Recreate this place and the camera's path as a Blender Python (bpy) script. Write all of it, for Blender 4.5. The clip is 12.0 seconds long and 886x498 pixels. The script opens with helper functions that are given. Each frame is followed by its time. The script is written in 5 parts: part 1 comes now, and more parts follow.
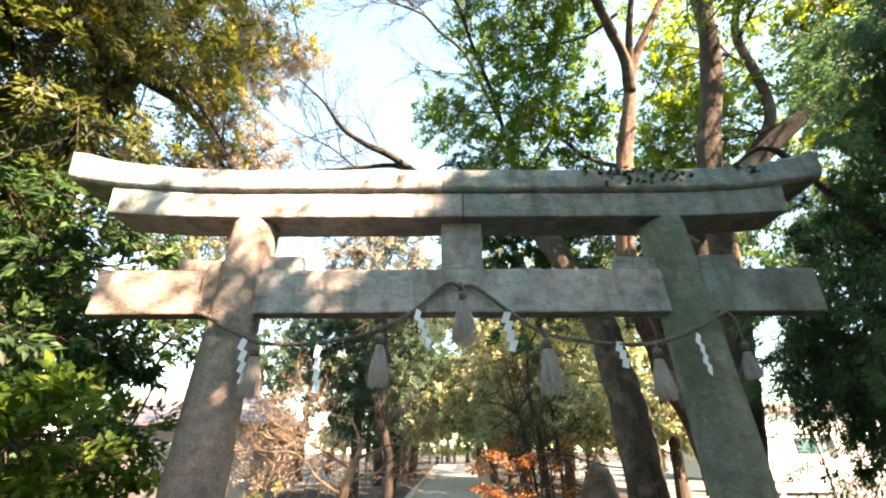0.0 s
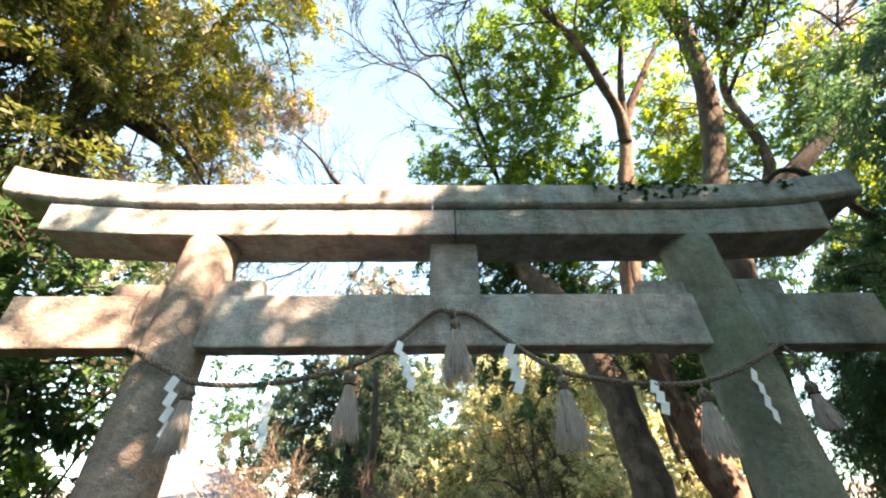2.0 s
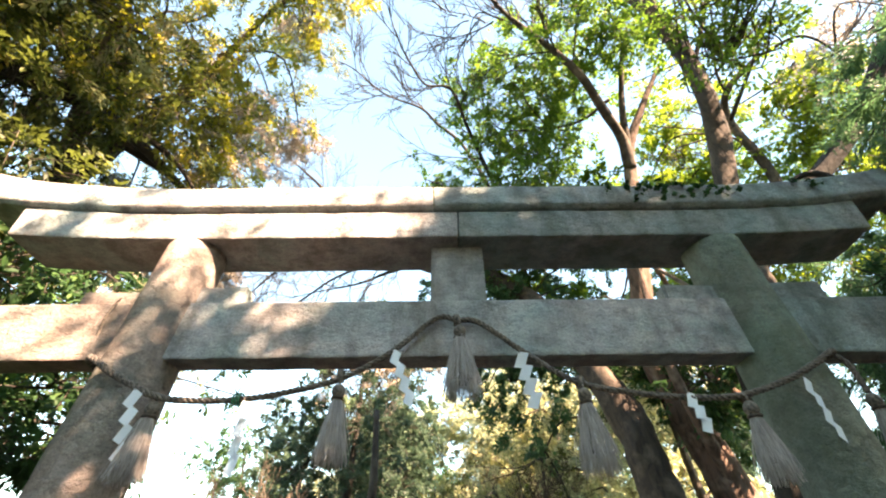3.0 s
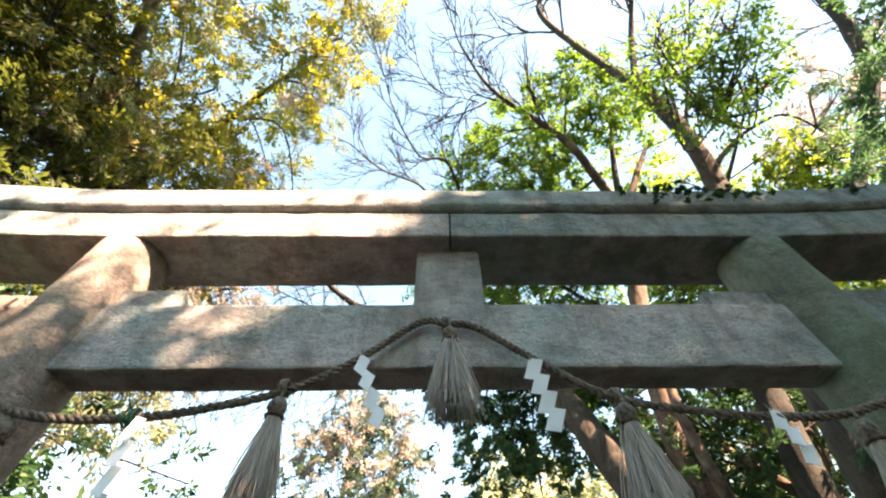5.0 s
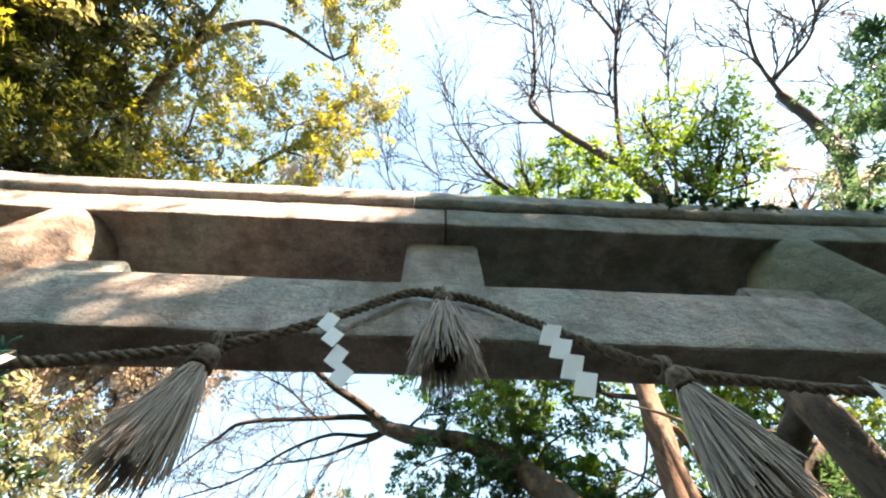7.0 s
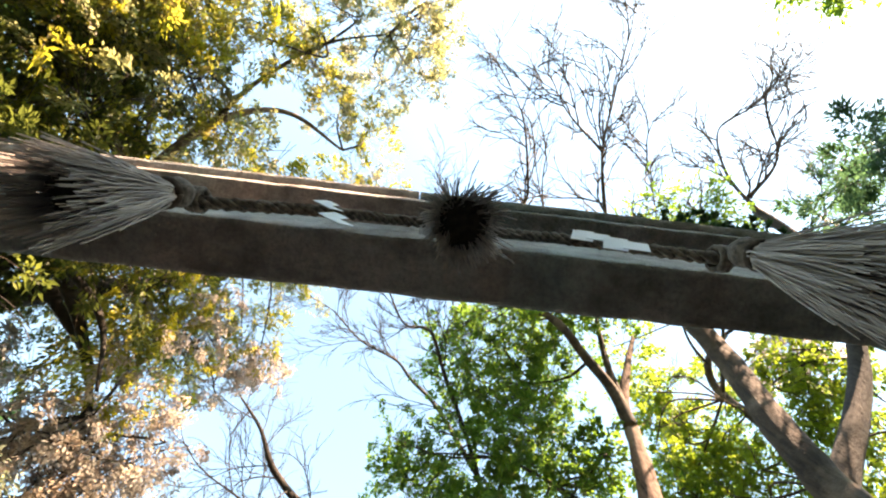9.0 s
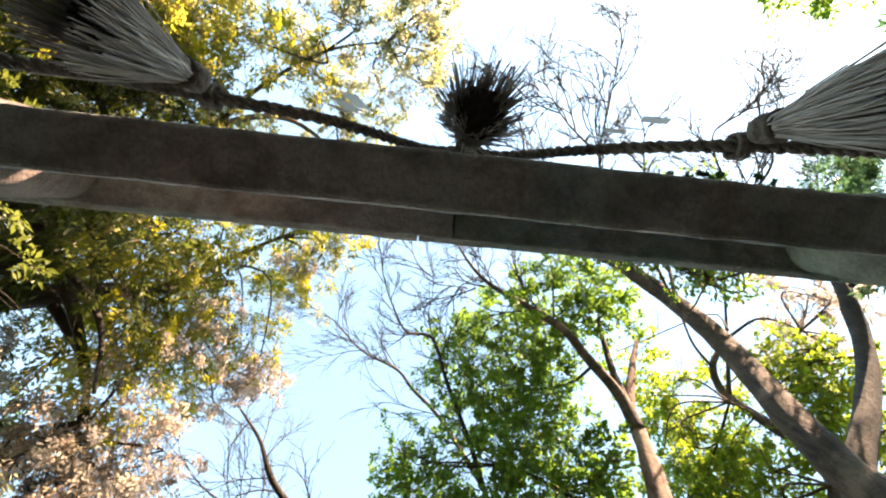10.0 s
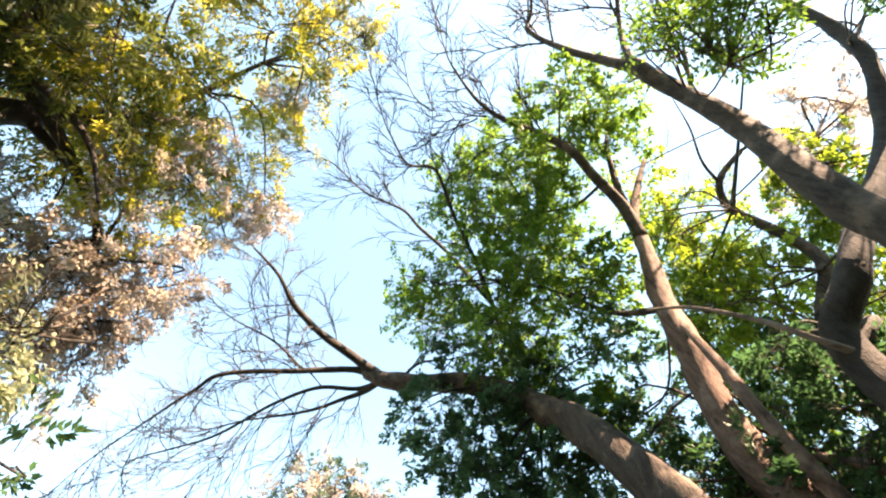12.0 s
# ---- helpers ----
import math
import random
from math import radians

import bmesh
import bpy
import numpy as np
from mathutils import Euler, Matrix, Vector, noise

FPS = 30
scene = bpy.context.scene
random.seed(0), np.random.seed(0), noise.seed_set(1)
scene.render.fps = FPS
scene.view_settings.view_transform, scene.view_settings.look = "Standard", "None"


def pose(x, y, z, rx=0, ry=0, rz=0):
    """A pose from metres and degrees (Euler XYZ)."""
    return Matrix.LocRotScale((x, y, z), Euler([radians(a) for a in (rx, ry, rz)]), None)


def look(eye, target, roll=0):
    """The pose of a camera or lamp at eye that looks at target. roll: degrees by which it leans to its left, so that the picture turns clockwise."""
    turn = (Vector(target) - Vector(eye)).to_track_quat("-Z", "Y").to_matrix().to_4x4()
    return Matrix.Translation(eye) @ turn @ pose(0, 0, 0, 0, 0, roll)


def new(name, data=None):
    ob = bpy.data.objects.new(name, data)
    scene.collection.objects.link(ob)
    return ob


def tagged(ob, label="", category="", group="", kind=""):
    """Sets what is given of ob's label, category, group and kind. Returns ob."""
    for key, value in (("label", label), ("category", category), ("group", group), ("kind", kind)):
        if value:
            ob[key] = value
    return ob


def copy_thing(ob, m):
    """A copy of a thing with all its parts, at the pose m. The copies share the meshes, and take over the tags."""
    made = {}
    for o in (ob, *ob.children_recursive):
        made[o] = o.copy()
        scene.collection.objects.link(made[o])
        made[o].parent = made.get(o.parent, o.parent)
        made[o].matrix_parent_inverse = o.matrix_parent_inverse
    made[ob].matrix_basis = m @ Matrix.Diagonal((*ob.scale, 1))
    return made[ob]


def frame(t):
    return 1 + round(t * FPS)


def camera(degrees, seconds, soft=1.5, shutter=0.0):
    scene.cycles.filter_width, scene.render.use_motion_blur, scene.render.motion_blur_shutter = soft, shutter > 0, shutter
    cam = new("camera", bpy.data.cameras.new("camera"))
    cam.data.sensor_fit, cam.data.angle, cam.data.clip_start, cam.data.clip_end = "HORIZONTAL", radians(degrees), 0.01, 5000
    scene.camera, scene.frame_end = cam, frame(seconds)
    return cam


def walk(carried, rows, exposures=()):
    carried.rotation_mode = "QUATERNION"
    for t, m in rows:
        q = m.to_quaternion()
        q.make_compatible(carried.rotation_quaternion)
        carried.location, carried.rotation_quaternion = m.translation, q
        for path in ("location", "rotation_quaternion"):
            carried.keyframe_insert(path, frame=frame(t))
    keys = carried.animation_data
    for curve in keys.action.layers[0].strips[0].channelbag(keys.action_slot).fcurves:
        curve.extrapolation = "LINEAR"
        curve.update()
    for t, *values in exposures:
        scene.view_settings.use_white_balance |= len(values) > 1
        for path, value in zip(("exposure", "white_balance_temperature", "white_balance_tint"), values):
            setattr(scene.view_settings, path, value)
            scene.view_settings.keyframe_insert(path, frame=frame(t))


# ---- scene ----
cam = camera(92.5, 12.0, soft=2.1)
PATH = [
    (0, (-0.233, -3.581, 1.519), (-0.213, -1.777, 2.382), -0.5),
    (0.5, (-0.225, -3.432, 1.511), (-0.207, -1.658, 2.434), -0.6),
    (1, (-0.205, -3.235, 1.476), (-0.177, -1.502, 2.475), -0.6),
    (1.5, (-0.156, -3.047, 1.486), (-0.125, -1.358, 2.557), -0.7),
    (2, (-0.159, -2.839, 1.471), (-0.127, -1.198, 2.613), -0.8),
    (2.5, (-0.127, -2.66, 1.447), (-0.111, -1.067, 2.656), -0.8),
    (3, (-0.145, -2.438, 1.434), (-0.129, -0.907, 2.721), -0.9),
    (5, (-0.091, -1.616, 1.397), (-0.057, -0.402, 2.986), -1.3),
    (5.5, (-0.087, -1.421, 1.373), (-0.046, -0.292, 3.023), -1.3),
    (6, (-0.088, -1.223, 1.376), (-0.044, -0.196, 3.092), -1.5),
    (6.5, (-0.09, -1.051, 1.375), (-0.038, -0.125, 3.147), -1.7),
    (8.3, (-0.056, -0.443, 1.286), (0.019, 0.006, 3.234), -3.5),
    (8.5, (-0.072, -0.344, 1.291), (0.003, 0.049, 3.251), -4.7),
    (9, (-0.107, -0.153, 1.324), (-0.037, 0.117, 3.304), -8.0),
    (9.5, (-0.14, -0.004, 1.341), (-0.074, 0.194, 3.33), -12.3),
    (10, (-0.12, 0.181, 1.302), (-0.052, 0.365, 3.293), -14.6),
    (10.5, (-0.072, 0.433, 1.31), (0.001, 0.672, 3.295), -11.9),
    (11, (-0.027, 0.725, 1.296), (0.055, 1.075, 3.263), -8.7),
    (11.5, (-0.039, 1.052, 1.256), (0.052, 1.567, 3.186), -6.5),
    (12, (-0.052, 1.388, 1.256), (0.041, 2.127, 3.112), -5.2),
]
walk(cam, [(t, look(eye, target, roll)) for t, eye, target, roll in PATH], [(0, 3.52, 7750, 18), (5, 3.46, 7750, 18), (9, 3.40, 7750, 18), (12, 3.34, 7550, 18)])

# ---- light ----
SUN = Vector((0.55, -0.55, 0.63)).normalized()
world = bpy.data.worlds.new("sky")
scene.world = world
world.use_nodes = True
wn = world.node_tree
sky = wn.nodes.new("ShaderNodeTexSky")
sky.sky_type = "NISHITA"
sky.sun_disc = False
sky.sun_elevation = math.asin(SUN.z)
sky.sun_rotation = math.atan2(SUN.x, SUN.y)
sky.air_density, sky.dust_density, sky.ozone_density = 1.0, 0.2, 0.1
wn.nodes["Background"].inputs["Strength"].default_value = 0.10
tint = wn.nodes.new("ShaderNodeMix")
tint.data_type, tint.blend_type = "RGBA", "MULTIPLY"
tint.inputs[0].default_value, tint.inputs[7].default_value = 1.0, (0.885, 1.0, 0.885, 1)
wn.links.new(sky.outputs["Color"], tint.inputs[6])
wn.links.new(tint.outputs[2], wn.nodes["Background"].inputs["Color"])
sun_data = bpy.data.lights.new("sun", "SUN")
sun_data.energy, sun_data.angle, sun_data.color = 5.0, radians(0.5), (1.0, 0.78, 0.60)
sun = new("sun", sun_data)
sun.matrix_world = look(SUN * 60, (0, 0, 0))


# ---- materials ----
def material(name):
    m = bpy.data.materials.new(name)
    m.use_nodes = True
    return m, m.node_tree, m.node_tree.nodes["Principled BSDF"]


def ramp(tree, source, stops):
    node = tree.nodes.new("ShaderNodeValToRGB")
    while len(node.color_ramp.elements) < len(stops):
        node.color_ramp.elements.new(0.5)
    for e, (at, c) in zip(node.color_ramp.elements, stops):
        e.position, e.color = at, (*c, 1)
    tree.links.new(source, node.inputs["Fac"])
    return node.outputs["Color"]


def noise_tex(tree, scale, detail=5, rough=0.55, stretch=(1, 1, 1), distort=0.0):
    at = tree.nodes.new("ShaderNodeTexCoord")
    mp = tree.nodes.new("ShaderNodeMapping")
    mp.inputs["Scale"].default_value = stretch
    tree.links.new(at.outputs["Object"], mp.inputs["Vector"])
    n = tree.nodes.new("ShaderNodeTexNoise")
    n.inputs["Scale"].default_value, n.inputs["Detail"].default_value = scale, detail
    n.inputs["Roughness"].default_value, n.inputs["Distortion"].default_value = rough, distort
    tree.links.new(mp.outputs["Vector"], n.inputs["Vector"])
    return n.outputs["Fac"]


def mixed(tree, fac, a, b, blend="MIX"):
    node = tree.nodes.new("ShaderNodeMix")
    node.data_type, node.blend_type = "RGBA", blend
    for socket, value in ((0, fac), (6, a), (7, b)):
        if hasattr(value, "links"):
            tree.links.new(value, node.inputs[socket])
        else:
            node.inputs[socket].default_value = value if socket == 0 else (*value, 1)
    return node.outputs[2]


def bump(tree, bsdf, sources, distance=0.01):
    last = None
    for height, strength in sources:
        b = tree.nodes.new("ShaderNodeBump")
        b.inputs["Strength"].default_value, b.inputs["Distance"].default_value = strength, distance
        tree.links.new(height, b.inputs["Height"])
        if last:
            tree.links.new(last, b.inputs["Normal"])
        last = b.outputs["Normal"]
    tree.links.new(last, bsdf.inputs["Normal"])


def stone_material(name, light, dark, stain, algae=0.0):
    m, t, b = material(name)
    c = ramp(t, noise_tex(t, 2.2, 7, 0.68, distort=0.4), [(0.32, dark), (0.5, light), (0.72, tuple(min(1, v * 1.2) for v in light))])
    tint = ramp(t, noise_tex(t, 1.7, 5, 0.6, distort=0.5), [(0.36, (0.86, 1.03, 1.02)), (0.5, (1, 1, 1)), (0.64, (1.12, 0.98, 0.93))])
    c = mixed(t, 0.9, c, tint, "MULTIPLY")
    mottle = ramp(t, noise_tex(t, 14, 4, 0.7, (0.6, 1, 1)), [(0.34, (0.62, 0.62, 0.62)), (0.5, (1, 1, 1)), (0.68, (1.25, 1.24, 1.2))])
    c = mixed(t, 0.7, c, mottle, "MULTIPLY")
    speck = ramp(t, noise_tex(t, 75, 3, 0.7), [(0.36, (0.6, 0.6, 0.6)), (0.55, (1, 1, 1)), (0.75, (1.2, 1.18, 1.12))])
    c = mixed(t, 0.6, c, speck, "MULTIPLY")
    runs = ramp(t, noise_tex(t, 3.0, 5, 0.6, (1.6, 1.6, 0.35)), [(0.5, (0, 0, 0)), (0.68, (1, 1, 1))])
    c = mixed(t, runs, c, mixed(t, 0.6, c, stain))
    if algae:
        patch = ramp(t, noise_tex(t, 1.1, 6, 0.7, distort=0.6), [(0.42, (0, 0, 0)), (0.7, (algae,) * 3)])
        c = mixed(t, patch, c, (0.10, 0.125, 0.085))
    t.links.new(c, b.inputs["Base Color"])
    b.inputs["Roughness"].default_value = 0.88
    b.inputs["Specular IOR Level"].default_value = 0.25
    chisel = ramp(t, noise_tex(t, 26, 5, 0.75, (0.75, 1, 1.2), 0.4), [(0.36, (0, 0, 0)), (0.5, (0.8, 0.8, 0.8)), (0.7, (1, 1, 1))])
    bump(t, b, [(noise_tex(t, 70, 4, 0.7), 0.4), (chisel, 0.6), (noise_tex(t, 8, 6, 0.65), 0.7)], 0.02)
    return m


def bark_material(name, dark, light, patch):
    m, t, b = material(name)
    ridges = noise_tex(t, 9, 6, 0.65, (1, 1, 0.22), 0.7)
    c = ramp(t, ridges, [(0.32, dark), (0.55, light), (0.75, tuple(v * 1.2 for v in light))])
    # Random paler spots paint tan bark patches and dappled sun alike.
    spots = ramp(t, noise_tex(t, 2.3, 4, 0.6), [(0.52, (0, 0, 0)), (0.66, (0.75,) * 3)])
    c = mixed(t, spots, c, patch)
    t.links.new(c, b.inputs["Base Color"])
    b.inputs["Roughness"].default_value = 0.92
    bump(t, b, [(ridges, 1.0), (noise_tex(t, 40, 4), 0.5)], 0.035)
    return m


def leaf_material(name, stops, through_colour, share=0.45, gloss=0.5, withered=None):
    m, t, b = material(name)
    geo = t.nodes.new("ShaderNodeNewGeometry")
    c = ramp(t, geo.outputs["Random Per Island"], stops)
    drift = ramp(t, noise_tex(t, 0.7, 3), [(0.36, (0.55, 0.6, 0.58)), (0.52, (0.95, 0.95, 0.9)), (0.66, (1.3, 1.22, 1.05))])
    c = mixed(t, 1.0, c, drift, "MULTIPLY")
    if withered:
        c = mixed(t, ramp(t, noise_tex(t, 1.5, 4, 0.6), [(0.46, (0, 0, 0)), (0.6, (0.85,) * 3)]), c, withered)
    spray = ramp(t, noise_tex(t, 2.6, 2), [(0.38, (0.6, 0.64, 0.6)), (0.5, (0.95, 0.95, 0.92)), (0.62, (1.4, 1.32, 1.1))])
    c = mixed(t, 1.0, c, spray, "MULTIPLY")
    t.links.new(c, b.inputs["Base Color"])
    b.inputs["Roughness"].default_value = gloss
    b.inputs["Specular IOR Level"].default_value = 0.25
    tl = t.nodes.new("ShaderNodeBsdfTranslucent")
    t.links.new(mixed(t, 0.5, c, through_colour), tl.inputs["Color"])
    mx = t.nodes.new("ShaderNodeMixShader")
    mx.inputs["Fac"].default_value = share
    t.links.new(b.outputs["BSDF"], mx.inputs[1])
    t.links.new(tl.outputs["BSDF"], mx.inputs[2])
    t.links.new(mx.outputs["Shader"], t.nodes["Material Output"].inputs["Surface"])
    return m


def plain_material(name, low, high, scale=8.0, rough=0.7, metal=0.0, relief=0.2, stretch=(1, 1, 1)):
    m, t, b = material(name)
    n = noise_tex(t, scale, 5, 0.6, stretch)
    t.links.new(ramp(t, n, [(0.35, low), (0.68, high)]), b.inputs["Base Color"])
    b.inputs["Roughness"].default_value, b.inputs["Metallic"].default_value = rough, metal
    bump(t, b, [(noise_tex(t, scale * 6, 4), relief)], 0.01)
    return m


STONE = stone_material("weathered_granite", (0.43, 0.425, 0.43), (0.25, 0.247, 0.25), (0.13, 0.12, 0.11), 0.28)
STONE_BROWN = stone_material("brown_stained_granite", (0.35, 0.285, 0.26), (0.205, 0.175, 0.16), (0.10, 0.09, 0.082), 0.2)
STONE_GREEN = stone_material("granite_with_algae", (0.30, 0.335, 0.34), (0.17, 0.19, 0.192), (0.08, 0.09, 0.078), 0.6)
PILLAR_GREEN = stone_material("mossy_granite", (0.235, 0.265, 0.225), (0.125, 0.14, 0.12), (0.13, 0.10, 0.078), 0.9)
STONE_PALE = stone_material("pale_granite", (0.50, 0.48, 0.44), (0.33, 0.31, 0.28), (0.2, 0.19, 0.17), 0.1)
BARK = bark_material("brown_bark", (0.014, 0.010, 0.008), (0.055, 0.04, 0.03), (0.15, 0.115, 0.085))
# Reddish bark, its colour brightened in place of sun on the trunk.
BARK_RED = bark_material("sunned_reddish_bark", (0.028, 0.016, 0.012), (0.135, 0.082, 0.06), (0.24, 0.175, 0.135))
BARK_DARK = bark_material("dark_bark", (0.010, 0.008, 0.006), (0.030, 0.024, 0.019), (0.045, 0.04, 0.031))
BARK_PALE = bark_material("pale_bark", (0.06, 0.043, 0.032), (0.16, 0.12, 0.09), (0.22, 0.18, 0.14))
WOOD_BARE = bark_material("bleached_wood", (0.30, 0.27, 0.25), (0.52, 0.48, 0.45), (0.62, 0.58, 0.55))
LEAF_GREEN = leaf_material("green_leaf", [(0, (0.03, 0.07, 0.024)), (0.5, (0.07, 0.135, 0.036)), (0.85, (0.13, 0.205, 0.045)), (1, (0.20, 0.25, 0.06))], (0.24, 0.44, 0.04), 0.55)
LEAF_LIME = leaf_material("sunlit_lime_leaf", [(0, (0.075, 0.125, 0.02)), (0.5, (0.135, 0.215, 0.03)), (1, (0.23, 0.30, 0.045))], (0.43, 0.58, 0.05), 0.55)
LEAF_OLIVE = leaf_material("olive_leaf", [(0, (0.11, 0.13, 0.016)), (0.5, (0.185, 0.205, 0.022)), (0.85, (0.25, 0.255, 0.03)), (1, (0.30, 0.26, 0.06))], (0.58, 0.58, 0.05), 0.5, 0.4, (0.19, 0.135, 0.075))
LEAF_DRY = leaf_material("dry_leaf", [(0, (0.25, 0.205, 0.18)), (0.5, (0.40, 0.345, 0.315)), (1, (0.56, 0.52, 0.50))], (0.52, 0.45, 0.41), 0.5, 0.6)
LEAF_DARK = leaf_material("dark_green_leaf", [(0, (0.022, 0.055, 0.028)), (0.6, (0.045, 0.105, 0.045)), (1, (0.085, 0.155, 0.05))], (0.09, 0.22, 0.08), 0.4)
LEAF_GOLD = leaf_material("golden_leaf", [(0, (0.10, 0.13, 0.045)), (0.4, (0.175, 0.20, 0.08)), (0.8, (0.26, 0.275, 0.15)), (1, (0.35, 0.34, 0.23))], (0.39, 0.43, 0.18), 0.5, 0.4, (0.23, 0.18, 0.115))
# Olive-gold leaf paled to put sunlight into its colour.
LEAF_CREAM = leaf_material("sun_paled_leaf", [(0, (0.19, 0.215, 0.10)), (0.35, (0.35, 0.37, 0.21)), (0.75, (0.52, 0.53, 0.37)), (1, (0.68, 0.67, 0.54))], (0.60, 0.66, 0.42), 0.55)
LEAF_YEW = leaf_material("bluish_green_leaf", [(0, (0.034, 0.082, 0.05)), (0.6, (0.068, 0.148, 0.078)), (1, (0.115, 0.205, 0.098))], (0.13, 0.29, 0.125), 0.45)
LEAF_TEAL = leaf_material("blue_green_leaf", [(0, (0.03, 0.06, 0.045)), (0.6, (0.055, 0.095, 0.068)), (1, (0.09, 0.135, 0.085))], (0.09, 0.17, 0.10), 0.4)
# Leaf colour darkened to paint the shade inside crowns.
LEAF_SHADE = leaf_material("shade_dark_leaf", [(0, (0.026, 0.038, 0.017)), (0.6, (0.06, 0.078, 0.027)), (1, (0.125, 0.145, 0.036))], (0.18, 0.23, 0.04), 0.4)
LEAF_RED = leaf_material("red_maple_leaf", [(0, (0.19, 0.05, 0.03)), (0.6, (0.29, 0.105, 0.045)), (1, (0.36, 0.22, 0.07))], (0.42, 0.16, 0.05), 0.5)
ROPE = plain_material("straw_rope", (0.05, 0.041, 0.034), (0.23, 0.195, 0.165), 60, 0.9)
STRAW = plain_material("grey_straw", (0.27, 0.24, 0.225), (0.55, 0.50, 0.47), 45, 0.85, stretch=(1, 1, 0.15))
# Brown straw of the binding, also the dark shade colour inside the skirt.
STRAW_CORE = plain_material("binding_and_shade_straw", (0.04, 0.029, 0.023), (0.10, 0.075, 0.058), 45, 0.95)
# White paper with the blue of skylight mixed into its colour.
PAPER = plain_material("skylit_paper", (0.68, 0.76, 0.84), (0.74, 0.80, 0.86), 14, 0.8, relief=0.05)
# Soil colour carries the grove's shade, so little light bounces onto the beams.
SOIL = plain_material("shade_darkened_soil", (0.013, 0.010, 0.008), (0.036, 0.027, 0.02), 1.6, 0.95, relief=0.6)
# Gravel colour darkened for the shade on the near path.
GRAVEL_SHADED = plain_material("shade_dark_gravel", (0.022, 0.020, 0.018), (0.046, 0.042, 0.036), 2.5, 0.9, relief=0.5)
PLASTER = plain_material("grey_plaster", (0.22, 0.185, 0.17), (0.31, 0.265, 0.245), 1.5, 0.85)
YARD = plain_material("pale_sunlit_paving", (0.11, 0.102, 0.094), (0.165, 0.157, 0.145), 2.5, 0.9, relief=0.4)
# Same gravel, with sunlight put into a paler colour.
GRAVEL_SUNLIT = plain_material("sun_pale_gravel", (0.26, 0.245, 0.22), (0.38, 0.36, 0.33), 2.5, 0.9, relief=0.4)
WHITE_WALL = plain_material("white_painted_wall", (0.70, 0.69, 0.66), (0.80, 0.79, 0.77), 1.2, 0.8)
TILE = plain_material("roof_tile", (0.15, 0.125, 0.12), (0.23, 0.195, 0.185), 3, 0.6, stretch=(1, 6, 1))
BOULDER = plain_material("tan_stone", (0.07, 0.052, 0.04), (0.20, 0.155, 0.12), 3, 0.9, relief=0.6)
TEAL = plain_material("teal_sheet_metal", (0.012, 0.055, 0.06), (0.02, 0.08, 0.085), 2, 0.45)
STEEL = plain_material("galvanised_steel", (0.30, 0.31, 0.32), (0.42, 0.43, 0.44), 9, 0.4, 0.8)
GREEN_CORD = plain_material("green_plastic", (0.01, 0.11, 0.07), (0.03, 0.19, 0.12), 20, 0.4)
DARK = plain_material("dark_window", (0.02, 0.022, 0.025), (0.035, 0.037, 0.04), 3, 0.2)


# ---- mesh helpers ----
def link_mesh(name, verts, faces, mat, parent=None, smooth=False, label=""):
    me = bpy.data.meshes.new(name)
    me.from_pydata(verts, [], faces)
    me.materials.append(mat)
    if smooth:
        me.polygons.foreach_set("use_smooth", [True] * len(me.polygons))
    me.update()
    ob = new(name, me)
    ob.parent = parent
    if label:
        ob["label"] = label
    return ob


def part(name, bm, mat, parent=None, label="", smooth=False):
    me = bpy.data.meshes.new(name)
    bm.to_mesh(me)
    bm.free()
    me.materials.append(mat)
    if smooth:
        me.polygons.foreach_set("use_smooth", [True] * len(me.polygons))
    ob = new(name, me)
    ob.parent = parent
    if label:
        ob["label"] = label
    return ob


def thing(name, at, label, category, group="", kind=""):
    ob = new(name)
    ob.location = at
    ob.empty_display_size = 0.2
    return tagged(ob, label, category, group, kind)


def box(bm, x0, x1, y0, y1, z0, z1, soft=0.0):
    made = bmesh.ops.create_cube(bm, size=1.0)
    for v in made["verts"]:
        v.co = Vector((x0 + (v.co.x + 0.5) * (x1 - x0), y0 + (v.co.y + 0.5) * (y1 - y0), z0 + (v.co.z + 0.5) * (z1 - z0)))
    if soft:
        edges = list({e for v in made["verts"] for e in v.link_edges})
        bmesh.ops.bevel(bm, geom=edges, offset=soft, segments=2, affect="EDGES")
    return bm


def curve_points(ctrl, per=6):
    p = [Vector(c) for c in ctrl]
    p = [p[0] * 2 - p[1]] + p + [p[-1] * 2 - p[-2]]
    out = []
    for i in range(1, len(p) - 2):
        for k in range(per):
            s = k / per
            out.append(0.5 * (2 * p[i] + (p[i + 1] - p[i - 1]) * s + (2 * p[i - 1] - 5 * p[i] + 4 * p[i + 1] - p[i + 2]) * s * s
                              + (3 * p[i] - p[i - 1] - 3 * p[i + 1] + p[i + 2]) * s ** 3))
    out.append(p[-2])
    return out


